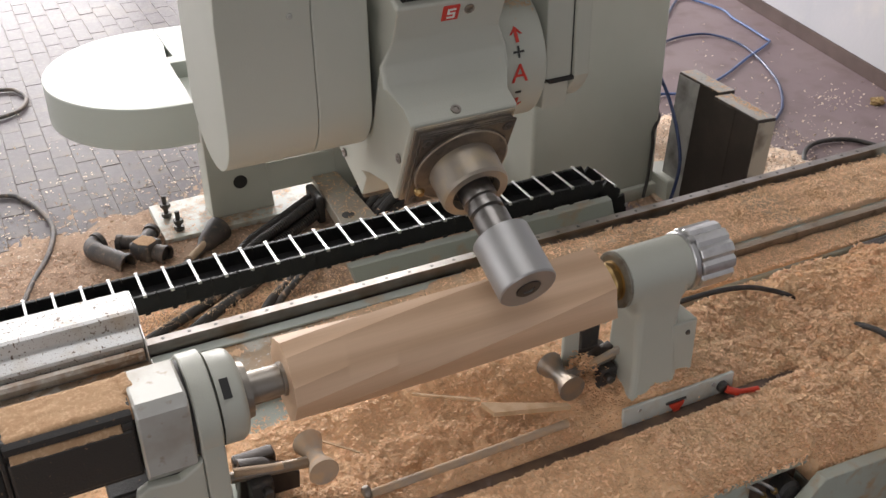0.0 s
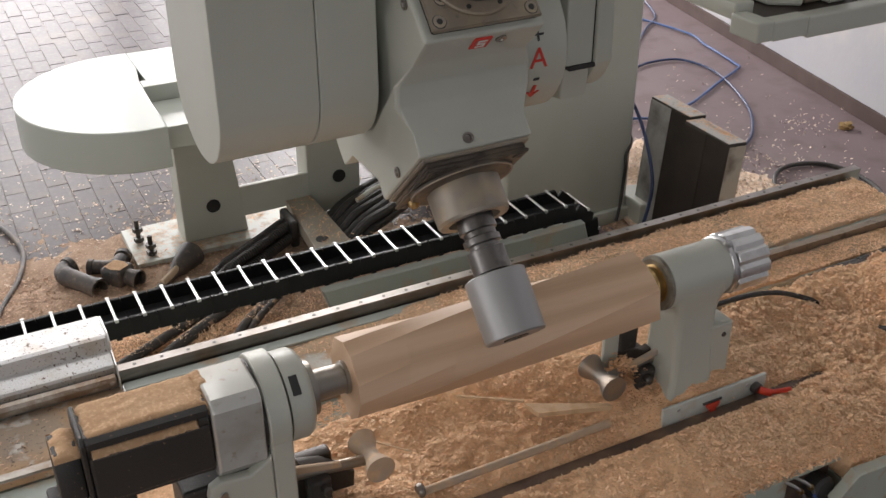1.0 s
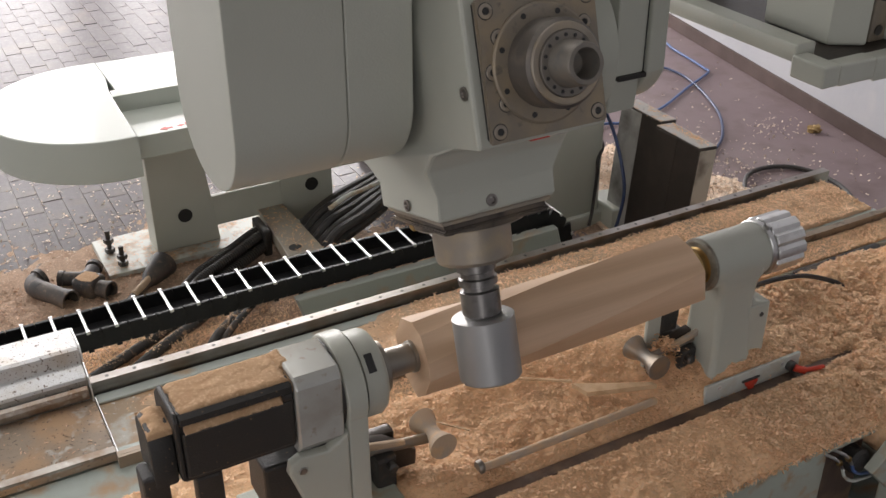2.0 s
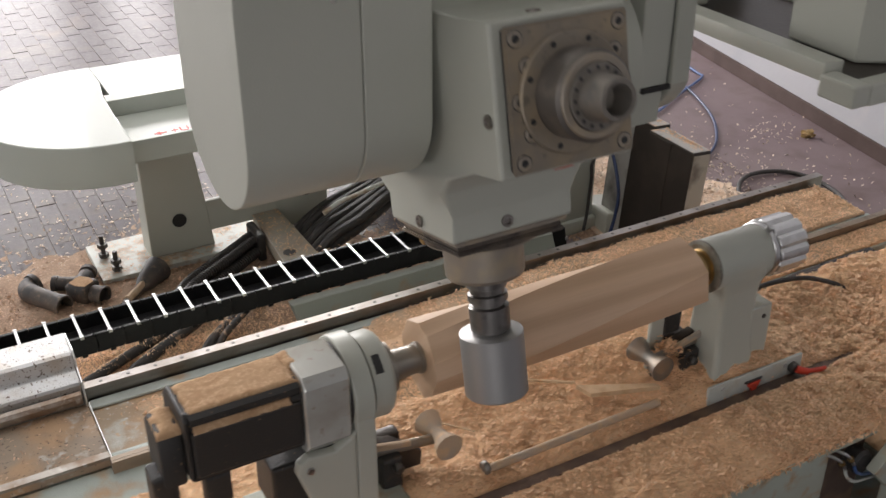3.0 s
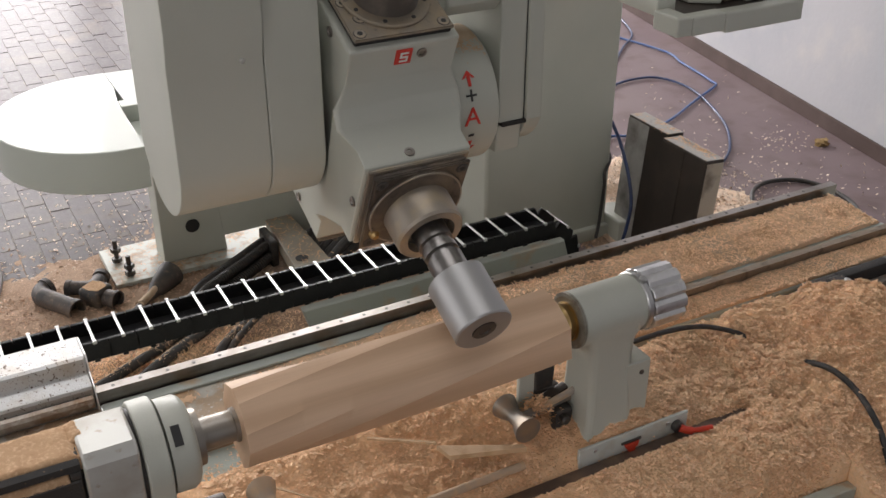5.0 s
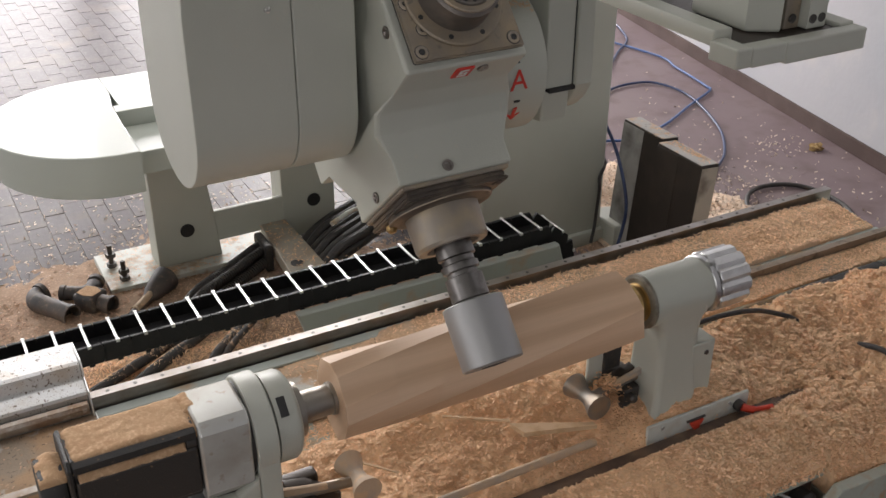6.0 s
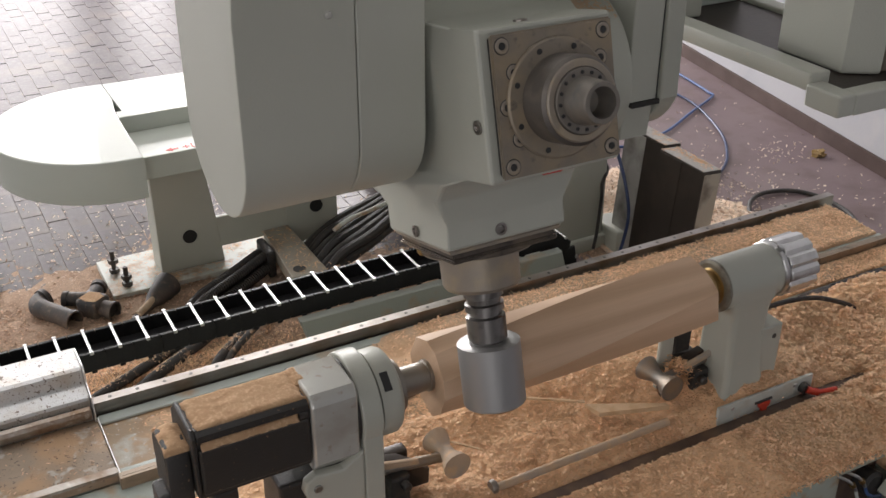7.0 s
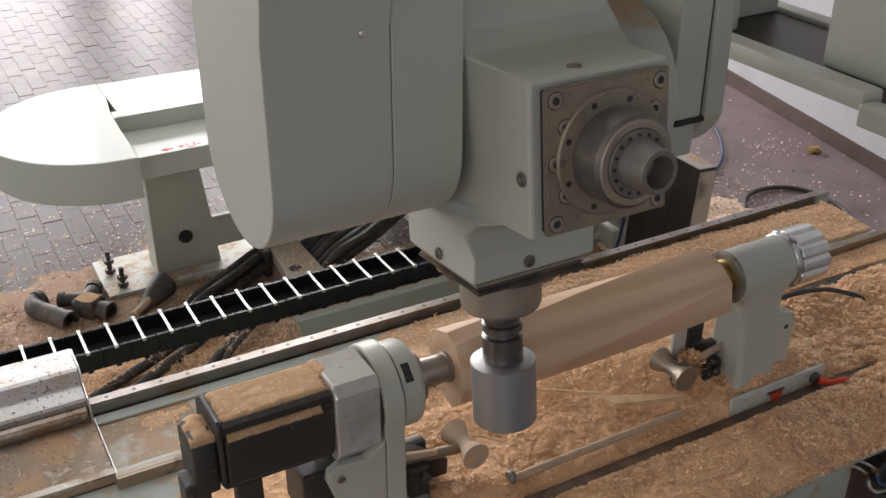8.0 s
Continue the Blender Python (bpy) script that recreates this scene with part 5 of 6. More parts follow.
while len(fresh) < 15000:
    x, y = rng.uniform(2.31, 3.2), rng.uniform(2.05, 3.55)
    z = floor_height(x, y)
    if z > 0.012:
        fresh.append((x, y, z + rng.uniform(0.001, 0.006)))
tagged(flakes("fresh_flakes", fresh, chip_white, rng, size=(0.006, 0.016), flat=0.45, width=(0.0014, 0.0042)), "pale wood chips strewn over the painted floor", "wood chips", kind="stuff")
tagged(flakes("paver_flakes", [(rng.uniform(-0.5, 1.4), 3.2 + abs(rng.gauss(0, 0.6)), 0.004) for k in range(2200)], chip_white, rng, size=(0.006, 0.015), flat=0.35, width=(0.0016, 0.0042)), "pale wood chips strewn over the pavers", "wood chips", kind="stuff")
tagged(flakes("floor_flakes", places, chip_old_shaded, rng, size=(0.006, 0.016), flat=0.35, width=(0.001, 0.003)), "loose wood chips strewn over the floor", "wood chips", kind="stuff")
leaf_bm = bmesh.new()
bmesh.ops.create_icosphere(leaf_bm, subdivisions=3, radius=0.027)
for v in leaf_bm.verts:
    k = 1 + 0.6 * noise.noise(v.co * 60) + 0.25 * noise.noise(v.co * 160)
    v.co = Vector((v.co.x * 1.25 * k, v.co.y * k, max(0.0, v.co.z + 0.012) * 0.8 * k))
thing("leaf_scrap", "crumpled dry yellow scrap on the floor by the wall", "scrap", leaf_bm, leaf_yellow, angle=20).location = (3.79, 3.20, 0.0)
places = []
for k in range(420):
    y = rng.triangular(2.48, 2.935, 2.56)
    if not 2.70 < y < 2.725:
        places.append((rng.uniform(2.375, 2.445) if y < 2.70 else rng.uniform(2.40, 2.465), y, 0.5065 if y > 2.71 else 0.502))
tagged(flakes("plate_flakes", places, chip, rng, flat=0.2), "wood chips on top of the steel plates", "wood chips", kind="stuff")
places = []
for k in range(700):
    x, y = rng.uniform(0.52, 1.25), rng.uniform(3.44, 3.71)
    places.append((x, y, 0.031))
for k in range(160):
    places.append((rng.uniform(1.09, 1.20), rng.uniform(3.11, 3.49), 0.121))
for k in range(1500):
    places.append((rng.uniform(1.16, 1.74), rng.gauss(3.04, 0.025), 0.12 + abs(rng.gauss(0, 0.006))))
tagged(flakes("frame_flakes", places, chip, rng, flat=0.2), "wood chips on the frame's base plate", "wood chips", kind="stuff")


# ---- the machine head: a yoke that slides, a wrist that swivels in it ----
def plate_with_bolts(parent, d, u, out, nose):
    """One face of the wrist: the square plate, its bolts and the spindle. d: the way it looks, u: the way across, out: how far out it sits."""
    d, u = Vector(d), Vector(u)
    s = 0.097
    v = Vector((1, 0, 0))
    o = d * out

    def at(a, b, c):
        return v * a + u * b + d * c + o
    bm = bmesh.new()
    vs = [bm.verts.new(at(a, b, c)) for c in (0.275, 0.282) for a, b in ((-s, -s), (s, -s), (s, s), (-s, s))]
    for q in ((3, 2, 1, 0), (4, 5, 6, 7), (0, 1, 5, 4), (1, 2, 6, 5), (2, 3, 7, 6), (3, 0, 4, 7)):
        bm.faces.new([vs[i] for i in q])
    bmesh.ops.recalc_face_normals(bm, faces=list(bm.faces))
    bmesh.ops.bevel(bm, geom=list(bm.edges), offset=0.0025, segments=2, affect="EDGES")
    for name, lo, hi, half, mat, label in (("flange", 0.2572, 0.2648, 0.101, spindle_grey, "pale worn steel flange"), ("gasket", 0.2649, 0.2749, 0.0935, plate_dark if nose == "cutter" else black_plastic, "dark gasket")):
        if nose == "open" and name == "flange":
            continue
        rim = bmesh.new()
        vs = [rim.verts.new(at(a, b, c)) for c in (lo, hi) for a, b in ((-half, -half), (half, -half), (half, half), (-half, half))]
        for q in ((3, 2, 1, 0), (4, 5, 6, 7), (0, 1, 5, 4), (1, 2, 6, 5), (2, 3, 7, 6), (3, 0, 4, 7)):
            rim.faces.new([vs[i] for i in q])
        bmesh.ops.recalc_face_normals(rim, faces=list(rim.faces))
        bmesh.ops.bevel(rim, geom=list(rim.edges), offset=0.002, segments=2, affect="EDGES")
        part(name, rim, mat, parent, label)
    plate = part("spindle_plate", bm, plate_dark if nose == "cutter" else plate_steel, parent, "square dark steel spindle plate")
    bolt = finish(turned([(0, 0.0105), (0.001, 0.0105), (0.0018, 0.0095), (0.0018, 0.0055), (0.0002, 0.005)], (0, 0, 0), d, 18), "plate_bolt", dark_screw if nose == "cutter" else spindle_grey)
    ring = finish(turned([(0, 0.0118), (0.0006, 0.0112)], (0, 0, 0), d, 18), "bolt_recess", black_print)
    socket = finish(turned([(0, 0.0052), (0.0019, 0.005)], (0, 0, 0), d, 6), "bolt_socket", black_print)
    q = 0.081
    for a, b in ((-q, -q), (q, -q), (q, q), (-q, q), (-q, 0), (-q * 0.82, q * 0.55), (-q * 0.82, -q * 0.55), (q * 0.9, q * 0.55)):
        for name, mesh in (("plate_bolt", bolt), ("bolt_recess", ring), ("bolt_socket", socket)):
            shared(name, mesh, parent, Matrix.Translation(at(a, b, 0.2822)))
    if nose == "open":
        part("spindle", turned([(0.2805, 0.061), (0.333, 0.0605), (0.337, 0.056), (0.337, 0.0552)], o, d, 48), brushed_dark, parent, "grey steel spindle housing")
        part("spindle_ring", turned([(0.282, 0.083), (0.286, 0.083), (0.288, 0.080), (0.2885, 0.0595)], o, d, 48), plate_steel, parent, "flat ring with small holes")
        part("spindle_nose", turned([(0.3365, 0.0454), (0.336, 0.045), (0.343, 0.0438), (0.3435, 0.043), (0.3435, 0.0325), (0.350, 0.0315), (0.381, 0.0285), (0.384, 0.027), (0.384, 0.021), (0.350, 0.017), (0.349, 0.001)], o, d, 40, close=False), steel_dull, parent, "hollow steel spindle nose")
        part("face_ring", turned([(0.3372, 0.0555), (0.3395, 0.0550), (0.3405, 0.0535), (0.3405, 0.0455), (0.3375, 0.0450)], o, d, 48, close=False), spindle_grey, parent, "pale face ring")
        pin = finish(turned([(0, 0.0028), (0.0012, 0.0026)], o, d, 8), "ring_hole", black_print)
        for k in range(16):
            a = math.tau * k / 16
            shared("ring_hole", pin, parent, Matrix.Translation(at(0.0378 * math.cos(a), 0.0378 * math.sin(a), 0.3436)))
        for k in range(8):
            a = math.tau * (k + 0.5) / 8
            shared("ring_hole", bolt_small, parent, Matrix.Translation(at(0.072 * math.cos(a), 0.072 * math.sin(a), 0.2886)) @ (Vector((0, 0, 1)).rotation_difference(d)).to_matrix().to_4x4())
    elif nose == "cutter":
        part("spindle", turned([(0.2885, 0.067), (0.350, 0.066), (0.356, 0.063), (0.356, 0.0475), (0.336, 0.045)], o, d, 48), spindle_grey, parent, "dusty steel spindle housing")
        part("spindle_ring", turned([(0.282, 0.094), (0.287, 0.094), (0.291, 0.086), (0.292, 0.0675)], o, d, 48), plate_dark, parent, "dark ring round the spindle")
        part("ring_edge", turned([(0.2872, 0.0948), (0.2890, 0.0945), (0.2890, 0.0915), (0.2872, 0.0910)], o, d, 56, close=False), spindle_grey, parent, "thin pale edge of the ring")
        part("spindle_bore", turned([(0.330, 0.046), (0.3365, 0.046), (0.337, 0.0345)], o, d, 40), dark_screw, parent, "dark spindle bore")
        part("tool_holder", turned([(0.3375, 0.034), (0.3766, 0.034), (0.3788, 0.029), (0.3879, 0.029), (0.3902, 0.0335), (0.4015, 0.0335), (0.4038, 0.027), (0.4106, 0.027), (0.4128, 0.034), (0.4530, 0.034), (0.4550, 0.030), (0.4600, 0.030)],
                                   o, d, 40), steel_dark, parent, "ringed steel tool holder")
        part("cutter", turned([(0.4575, 0.030), (0.458, 0.050), (0.4605, 0.0545), (0.570, 0.0545), (0.573, 0.052), (0.573, 0.024), (0.561, 0.022), (0.561, 0.010), (0.567, 0.009)], o, d, 56), cutter_steel, parent, "bright cylindrical cutter head")
        part("cutter_bore", turned([(0.5620, 0.0225), (0.5745, 0.0225), (0.5745, 0.012), (0.5725, 0.011)], o, d, 28), dark_screw, parent, "dark screw in the cutter's end")
        part("grease_nipple", turned([(0, 0.010), (0.008, 0.010), (0.014, 0.006)], at(-0.078, -0.05, 0.284), d, 12), brass, parent, "brass plug")
    else:
        part("spindle", turned([(0.282, 0.064), (0.288, 0.062), (0.290, 0.036), (0.318, 0.036), (0.320, 0.0325), (0.357, 0.0325), (0.359, 0.030)], o, d, 36), plate_dark, parent, "dark stepped spindle ring")
        part("collet_nut", turned([(0.3592, 0.0285), (0.364, 0.0295), (0.376, 0.0275), (0.385, 0.0215), (0.387, 0.012)], o, d, 32), spindle_grey, parent, "pale worn collet nut")
        part("tool_shank", turned([(0.386, 0.0078), (0.402, 0.0078), (0.404, 0.0062), (0.425, 0.0062), (0.428, 0.004)], o, d, 18), dark_screw, parent, "thin dark milling bit")
    return plate


plate_dark = material("oily_spindle_plate", (0.10, 0.083, 0.068), 0.45, 0.4, spots=[((0.20, 0.155, 0.11), 14, 0.45, 0.68, 5), ((0.05, 0.043, 0.038), 50, 0.55, 0.75, 4)], bump=0.15, bump_scale=300)
brushed_dark = material("brushed_dark_steel", (0.17, 0.155, 0.14), 0.5, 0.7, spots=[((0.25, 0.22, 0.19), 30, 0.5, 0.75, 4)], bump=0.08)
steel_dull = material("dull_grey_steel", (0.25, 0.228, 0.20), 0.55, 0.6, spots=[((0.20, 0.19, 0.18), 60, 0.5, 0.75, 4)], bump=0.05)
steel_dark = material("dark_tool_steel", (0.24, 0.23, 0.22), 0.3, 0.9, spots=[((0.12, 0.11, 0.10), 40, 0.5, 0.75, 4)], bump=0.05)
bolt_small = finish(turned([(0, 0.0042), (0.001, 0.004)], (0, 0, 0), (0, 0, 1), 10), "ring_hole", black_print)


def ragged(place, nu, nv, cover):
    """A film of dust over a surface: grains drop out where the cover runs thin."""
    bm = bmesh.new()
    grid = [[bm.verts.new(place(i / nu, k / nv)) for k in range(nv + 1)] for i in range(nu + 1)]
    for i in range(nu):
        for k in range(nv):
            c = grid[i][k].co
            if cover(i / nu, k / nv) + 0.5 * noise.noise(c * 40) + 0.5 * noise.noise(c * 240) > 0:
                bm.faces.new((grid[i][k], grid[i][k + 1], grid[i + 1][k + 1], grid[i + 1][k]))
    bmesh.ops.delete(bm, geom=[v for v in bm.verts if not v.link_faces], context="VERTS")
    return bm


def make_head():
    head = thing("milling_unit", "grey-green swivelling spindle head with a turning cutter", "spindle head")
    R = 0.135
    # left-hand side of the yoke: a drum that runs up into a motor housing
    low = [(R * math.cos(a), 0.124 * math.sin(a)) for a in (radians(180 + 180 * i / 32) for i in range(33))]
    part("drum", prism(low + [(R, 0.60), (-R, 0.60)], "x", -0.2345, -0.131, 0.002, 1), paint, head)
    cbm = prism(low + [(R, 0.375), (-R - 0.012, 0.375), (-R - 0.012, 0.245), (-R, 0.19)], "x", -0.404, -0.318)
    prism(low + [(R, 0.60), (-R - 0.012, 0.60), (-R - 0.012, 0.245), (-R, 0.19)], "x", -0.318, -0.236, bm=cbm)
    ends = [e for e in cbm.edges if all(min(abs(v.co.x + 0.404), abs(v.co.x + 0.236)) < 0.001 for v in e.verts)]
    bmesh.ops.bevel(cbm, geom=ends, offset=0.002, segments=2, affect="EDGES", profile=0.5)
    body = part("drum_cover", cbm, paint, head)
    # the low rim round the cover's top, brown dust lying in it
    for x0, x1, y0, y1 in ((-0.403, -0.396, -R - 0.011, R - 0.001), (-0.3955, -0.319, -R - 0.011, -R - 0.005)):
        part("cover_rim", box(x0, x1, y0, y1, 0.3752, 0.3785, 0.0012, 1), paint, body)
    stain = ragged(lambda u, v: (-0.395 + 0.076 * u, -0.06 + 0.19 * v, 0.3757), 50, 110, lambda u, v: 0.75 - 2.0 * abs(v - 0.62) - 1.1 * abs(u - 0.5))
    part("dust_stain", stain, dust_pale, body, "thin brown sawdust stain")
    for z in (0.187, 0.405):
        part("cover_screw", turned([(0, 0.0055), (0.003, 0.0052), (0.0045, 0.003)], (-0.274, -R - (0.012 if z > 0.23 else 0.0005), z), (0, -1, 0), 14), light_cast, body, "small screw painted over")
    # Black ring put in for the dark gap between drum and wrist.
    part("drum_shadow_gap", turned([(0, 0.116), (0.006, 0.116)], (-0.1305, 0, 0), (1, 0, 0), 56), black_plastic, head, "black ring standing for the shadow gap")
    # right-hand side of the yoke
    disc = part("disc", turned([(0, 0.130), (0.004, 0.136), (0.108, 0.138), (0.111, 0.135)], (0.127, 0, 0), (1, 0, 0), 64), paint, head, "round bearing housing with red and black marks")
    part("arm", prism([(-0.103, -0.040), (-0.103, 0.60), (0.12, 0.60), (0.12, -0.040)], "x", 0.2565, 0.3175, 0.004), paint, head)
    part("arm_foot", prism([(-0.09, -0.11), (-0.096, -0.050), (0.11, -0.050), (0.09, -0.11), (0.0, -0.124)], "x", 0.2575, 0.3175, 0.004), paint, head)
    cap = [(0.118 * math.cos(a), 0.118 * math.sin(a)) for a in (radians(200 + 140 * i / 24) for i in range(25))]
    part("end_cap", prism([(-0.100, 0.60)] + cap + [(0.118, 0.60)], "x", 0.3197, 0.357, 0.004), paint, head)
    part("arm_upper", prism([(-0.106, 0.60), (-0.106, 0.215), (-0.085, 0.192), (0.12, 0.192), (0.12, 0.60)], "x", 0.135, 0.2562, 0.005), paint, head)
    part("black_strip", box(0.264, 0.322, -0.108, -0.09, -0.0495, -0.0405, 0.001, 1), black_plastic, head, "black rubber strip")
    part("seam", box(0.3176, 0.3196, -0.101, -0.098, -0.045, 0.595), black_print, head, "dark seam")
    # ram above, out of which the yoke hangs
    part("ram", box(-0.425, 0.42, -0.14, 0.16, 0.6005, 0.80, 0.012), paint, head)
    part("ram_slide", box(0.14, 0.42, 0.1605, 1.45, 0.6005, 0.80, 0.012), paint, head)
    # sawdust on the disc's crown, thinning out downwards into single grains
    def crown(u, v):
        a = radians(40 + 60 * v)
        return (0.148 + 0.084 * u, -0.1388 * math.cos(a), 0.1388 * math.sin(a))
    patch = ragged(crown, 60, 90, lambda u, v: (v - 0.28) * 1.6 - 0.25 * max(0.0, abs(u - 0.5) * 2 - 0.6) - 0.06)
    part("sawdust_patch", patch, dust_pale, disc, "brown sawdust clinging to the disc")
    # marks on the disc
    marks(disc)
    # the wrist
    w1 = 0.105
    cross = []
    for k, e in enumerate((0.231, 0.248, 0.257, 0.264)):
        a = math.pi / 2 * k

        def turn(p):
            return (p[0] * math.cos(a) - p[1] * math.sin(a), p[0] * math.sin(a) + p[1] * math.cos(a))
        cross += [turn(p) for p in ((-e, w1), (-e, -w1), (-0.190, -0.107), (-0.146, -0.120), (-0.120, -0.146), (-0.107, -0.190))]
    wbm = prism(cross, "x", -0.1235, 0.124)
    for v in wbm.verts:
        if max(abs(v.co.y), abs(v.co.z)) > 0.18:
            v.co.x *= 0.108 / 0.1235
    bmesh.ops.bevel(wbm, geom=list(wbm.edges), offset=0.005, segments=2, affect="EDGES", profile=0.5)
    wrist = part("wrist", wbm, paint, head, "cross-shaped swivelling wrist housing", angle=13)
    plate_with_bolts(wrist, (0, -1, 0), (0, 0, 1), -0.026, "cutter")
    plate_with_bolts(wrist, (0, 0, 1), (0, 1, 0), 0.0, "open")
    plate_with_bolts(wrist, (0, 0, -1), (0, -1, 0), -0.009, "dark")
    screw = finish(turned([(0, 0.010), (0.003, 0.010), (0.003, 0.006), (0.0005, 0.005)], (0, 0, 0), (0, 0, 1), 14), "housing_screw", rail_steel)
    for m in (pose(-0.012, -0.214, 0.1055), pose(-0.1078, -0.215, 0.0, 0, -90), pose(-0.012, -0.214, -0.1055, 180), pose(-0.1078, -0.025, 0.245, 0, -90), pose(-0.1078, 0, -0.23, 0, -90), pose(0.035, -0.1055, 0.24, 90), pose(0.02, -0.1055, -0.22, 90), pose(-0.02, 0.1055, 0.235, -90)):
        shared("housing_screw", screw, wrist, m, "steel screw")
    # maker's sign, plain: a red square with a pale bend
    sign = part("sign", box(-0.017, 0.015, -0.1085, -0.1035, 0.221, 0.254, 0.001, 1), red_paint, wrist, "small red square sign")
    for z, x0, x1 in ((0.227, -0.009, 0.007), (0.236, -0.009, 0.007), (0.245, -0.009, 0.007)):
        part("sign_bar", box(x0, x1, -0.1095, -0.1087, z, z + 0.004), white_print, wrist)
    for z, x0 in ((0.231, 0.003), (0.240, -0.009)):
        part("sign_bar", box(x0, x0 + 0.004, -0.1095, -0.1087, z, z + 0.005), white_print, wrist)
    return head, wrist


def letter(text, size, m, mat, parent, name):
    cu = bpy.data.curves.new(name, "FONT")
    cu.body, cu.size, cu.extrude, cu.align_x, cu.align_y = text, size, 0.0006, "CENTER", "CENTER"
    ob = new(name, cu)
    me = bpy.data.meshes.new_from_object(ob.evaluated_get(bpy.context.evaluated_depsgraph_get()))
    bpy.data.objects.remove(ob)
    me.materials.append(mat)
    out = new(name, me)
    out.parent = parent
    out.matrix_basis = m
    return out


def marks(disc):
    """Arrow, plus, A, minus and arrow round the disc's rim."""
    r = 0.1385
    for what, deg, mat in (("up", 32, red_paint), ("+", 17, black_print), ("A", 0, red_paint), ("-", -15, black_print), ("down", -29, red_paint)):
        a = radians(deg)
        m = pose(0.177, -r * math.cos(a), r * math.sin(a), 90 - deg * 1.0, 0, 0)
        if what in ("up", "down"):
            s = 1 if what == "up" else -1
            bm = bmesh.new()
            prism([(-0.014, 0.0), (0.0, 0.016 * s), (0.014, 0.0), (0.009, 0.0), (0.0035, 0.006 * s), (0.0035, -0.016 * s), (-0.0035, -0.016 * s), (-0.0035, 0.006 * s), (-0.009, 0.0)], "z", -0.0005, 0.0008, bm=bm)
            ob = part("arrow_mark", bm, mat, disc, "red arrow")
            ob.matrix_basis = m
        else:
            letter(what, 0.054 if what == "A" else 0.050, m, mat, disc, {"A": "letter_mark", "+": "plus_mark", "-": "minus_mark"}[what])


head, wrist = make_head()
letter("+U-", 0.05, pose(0.805, 3.214, 0.6426, 0, 0, 0), red_paint, bpy.data.objects["console_arm"], "letter_mark")
arrow = part("arrow_mark", prism([(0.710, 3.214), (0.732, 3.228), (0.732, 3.218), (0.752, 3.218), (0.752, 3.210), (0.732, 3.210), (0.732, 3.200)], "z", 0.6415, 0.6432), red_paint, bpy.data.objects["console_arm"], "red arrow")


def make_cross_slide():
    """The saddle beside the head: it slides to and fro with it, at its own height."""
    sh = thing("cross_slide", "grey-green machine cross slide with a dark steel guide", "machine slide")
    part("side_bar", box(0.545, 0.590, -0.222, 1.0, 1.400, 1.432, 0.004), paint, sh)
    part("end_wall", box(0.535, 0.572, -0.297, -0.2225, 1.380, 1.418, 0.004), paint, sh)
    part("end_wall", box(0.5725, 0.655, -0.297, -0.264, 1.378, 1.416, 0.004), paint, sh)
    part("end_wall", box(0.6555, 0.86, -0.297, -0.264, 1.372, 1.414, 0.004), paint, sh)
    part("end_wall", box(0.82, 0.86, -0.2635, 0.4, 1.375, 1.418, 0.004), paint, sh)
    part("floor_pan", box(0.5725, 0.8195, -0.2635, 0.4, 1.402, 1.409, 0.002), dark_steel, sh, "dark pan")
    part("post", prism([(0.640, -0.20), (0.695, -0.235), (0.712, -0.20), (0.712, -0.05), (0.640, -0.05)], "z", 1.4095, 2.6, 0.006), paint, sh)
    guide = part("guide", box(0.713, 0.752, -0.225, -0.19, 1.4095, 2.6, 0.003), plate_steel, sh, "brown steel guide with bolts")
    bolt = finish(turned([(0, 0.009), (0.002, 0.009), (0.001, 0.006)], (0, 0, 0), (0, -1, 0), 14), "guide_bolt", dark_screw)
    for k in range(12):
        shared("guide_bolt", bolt, guide, pose(0.732, -0.2255, 1.43 + 0.06 * k))
    for x in (0.765, 0.788):
        shared("guide_bolt", bolt, sh, pose(x, -0.2452, 1.43))
    part("post", prism([(0.753, -0.245), (0.80, -0.245), (0.818, -0.215), (0.818, -0.12), (0.753, -0.12)], "z", 1.4095, 2.6, 0.004), paint, sh)
    part("post", box(0.595, 0.66, 0.18, 0.42, 1.4095, 2.6, 0.006), paint, sh)
    part("rear_panel", box(0.6605, 0.8195, 0.24, 0.26, 1.4095, 2.6, 0.003), paint_old, sh)
    return sh


second = make_cross_slide()

# ---- pavers ----
pm = finish(box(-0.0415, 0.0415, -0.0895, 0.0895, -0.0115, 0.0, 0.0010, 1), "paver", paver_mat)
far_bm_v, far_bm_f = [], []
count = 0
for i in range(int(3.0 / 0.085)):
    for j in range(int(6.25 / 0.181)):
        x, y = -1.005 + 0.085 * i, 2.40 + 0.181 * j + (0.0905 if i % 2 else 0.0)
        dz, tx, ty = rng.uniform(-0.0015, 0.001), rng.gauss(0, 0.25), rng.gauss(0, 0.25)
        if -0.15 < x < 1.5 and 3.3 < y < 5.35 and count < 300 and (y > 3.75 or x < 0.5):
            shared("paver", pm, floor, pose(x, y, dz, tx, ty, rng.gauss(0, 0.3)))
            count += 1
        else:
            k = len(far_bm_v)
            for z in (-0.0115 + dz, dz):
                g = 0.0 if z < -0.005 else 0.001
                far_bm_v += [(x - 0.0415 + g, y - 0.0895 + g, z), (x + 0.0415 - g, y - 0.0895 + g, z), (x + 0.0415 - g, y + 0.0895 - g, z), (x - 0.0415 + g, y + 0.0895 - g, z)]
            far_bm_f += [(k + 4, k + 5, k + 6, k + 7)] + [(k + a, k + (a + 1) % 4, k + 4 + (a + 1) % 4, k + 4 + a) for a in range(4)]
me = bpy.data.meshes.new("pavers")
me.from_pydata(far_bm_v, [], far_bm_f)
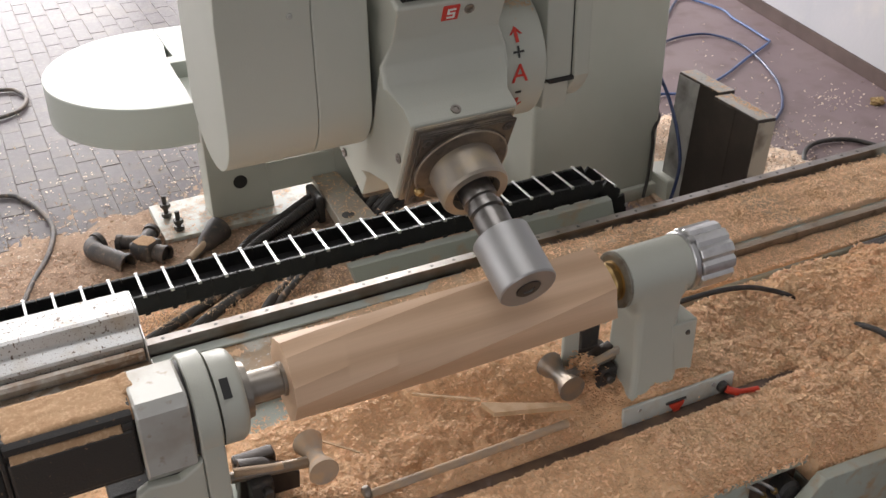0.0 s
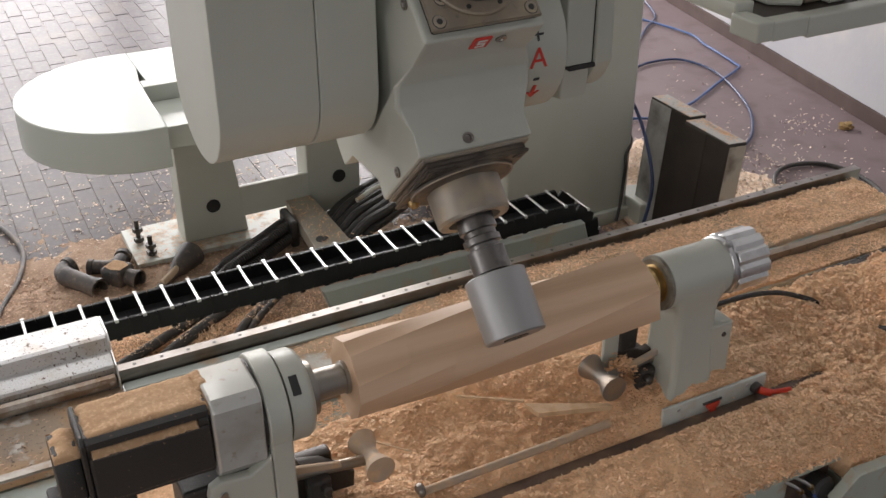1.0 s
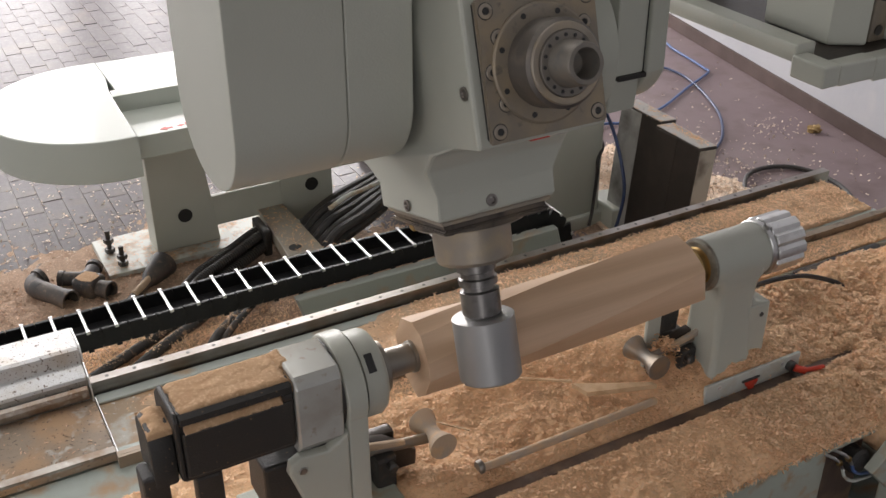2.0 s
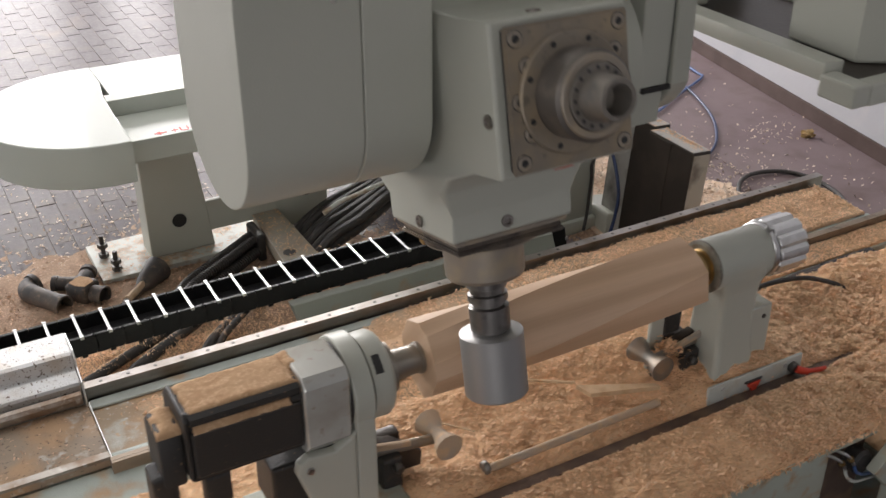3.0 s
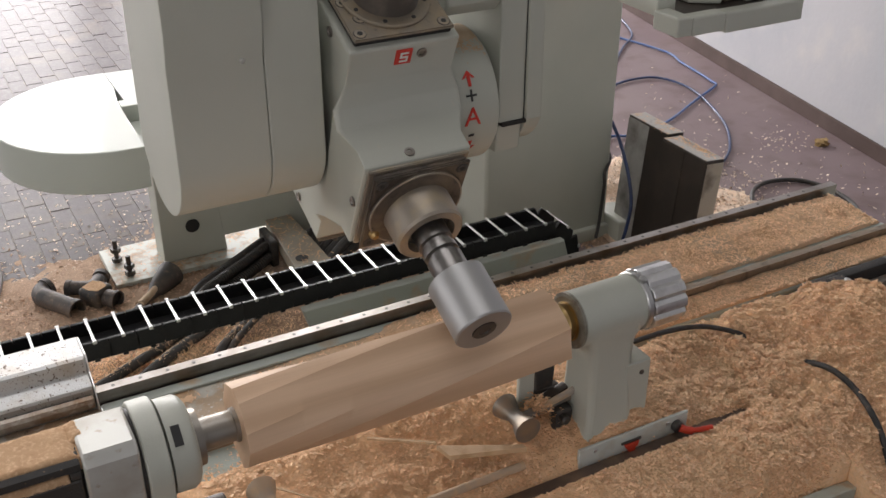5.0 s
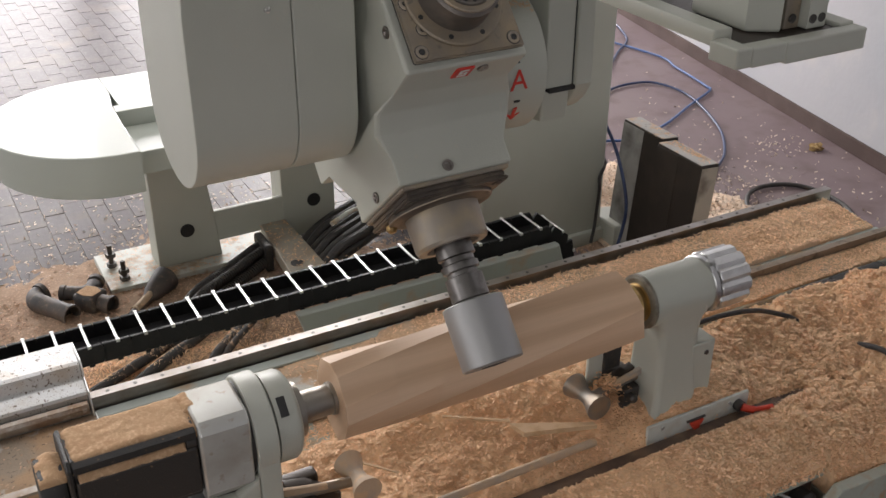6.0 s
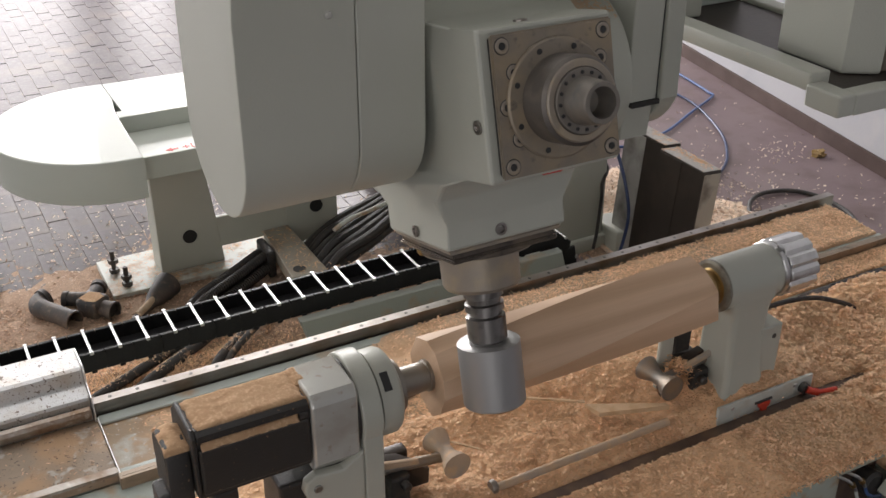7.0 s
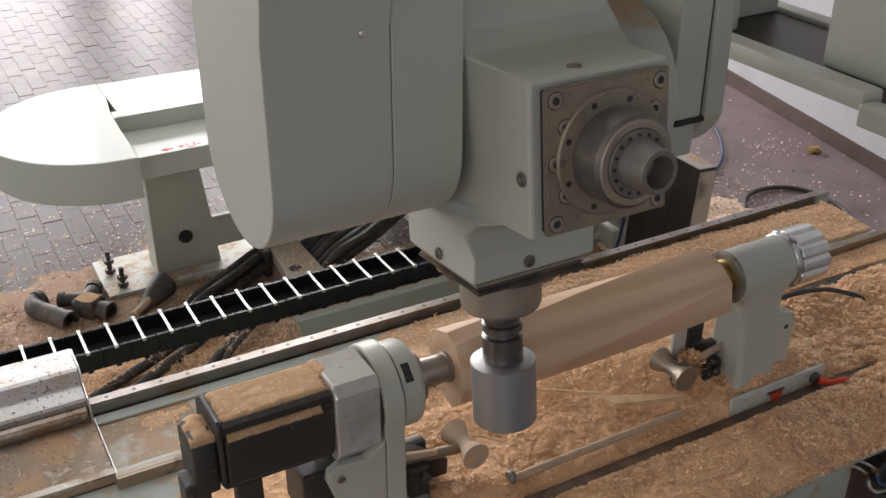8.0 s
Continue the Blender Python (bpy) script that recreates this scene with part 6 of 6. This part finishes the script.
me.materials.append(paver_far)
rest = new("pavers", me)
rest.parent = floor
rest["kind"] = "stuff"


# ---- what moves ----
def motions():
    slide = [(0.0, 0.188), (0.5, 0.270), (1.0, 0.349), (1.5, 0.437), (1.9, 0.512), (2.2, 0.563), (2.4, 0.590), (2.6, 0.600), (2.8, 0.600), (2.9, 0.595), (3.0, 0.554), (3.1, 0.408), (3.2, 0.262), (3.3, 0.100),
             (3.4, 0.018), (3.5, 0.0), (4.0, 0.004), (4.1, 0.018), (4.5, 0.098), (4.7, 0.136), (5.1, 0.204), (5.5, 0.276), (6.0, 0.370), (6.5, 0.463), (7.0, 0.553), (7.2, 0.585), (7.4, 0.600), (7.5, 0.601), (8.0, 0.600)]
    for ob in TABLE:
        walk(ob, [(t, pose(x, 0, 0)) for t, x in slide])
    swing = [(0, 1.790, -0.769, 25.5), (0.5, 1.720, -0.694, 34.7), (1, 1.633, -0.638, 45.5), (1.5, 1.528, -0.594, 58.3), (1.9, 1.430, -0.575, 70.2), (2.2, 1.349, -0.566, 78.5), (2.5, 1.276, -0.563, 83.0),
             (2.8, 1.252, -0.558, 83.6), (2.9, 1.263, -0.558, 83.0), (3, 1.328, -0.559, 77.4), (3.1, 1.520, -0.591, 59.4), (3.2, 1.716, -0.671, 38.5), (3.3, 1.867, -0.818, 13.2), (3.4, 1.907, -0.913, 0.3),
             (3.5, 1.913, -0.935, -1.7), (4, 1.906, -0.984, 0.3), (4.5, 1.867, -0.875, 11.7), (4.7, 1.838, -0.828, 17.0), (5.1, 1.772, -0.752, 27.7), (5.5, 1.712, -0.690, 36.0), (5.8, 1.656, -0.651, 42.5),
             (6, 1.611, -0.629, 48.0), (6.5, 1.496, -0.586, 61.9), (7, 1.381, -0.569, 75.5), (7.5, 1.284, -0.566, 83.3), (8, 1.260, -0.563, 83.8)]
    walk(head, [(t, pose(0.780, y, EYE + z)) for t, y, z, a in swing])
    walk(second, [(t, pose(0.775, y, 0.0)) for t, y, z, a in swing])
    walk(wrist, [(t, pose(0, 0, 0, a, 0, 0)) for t, y, z, a in swing])


motions()
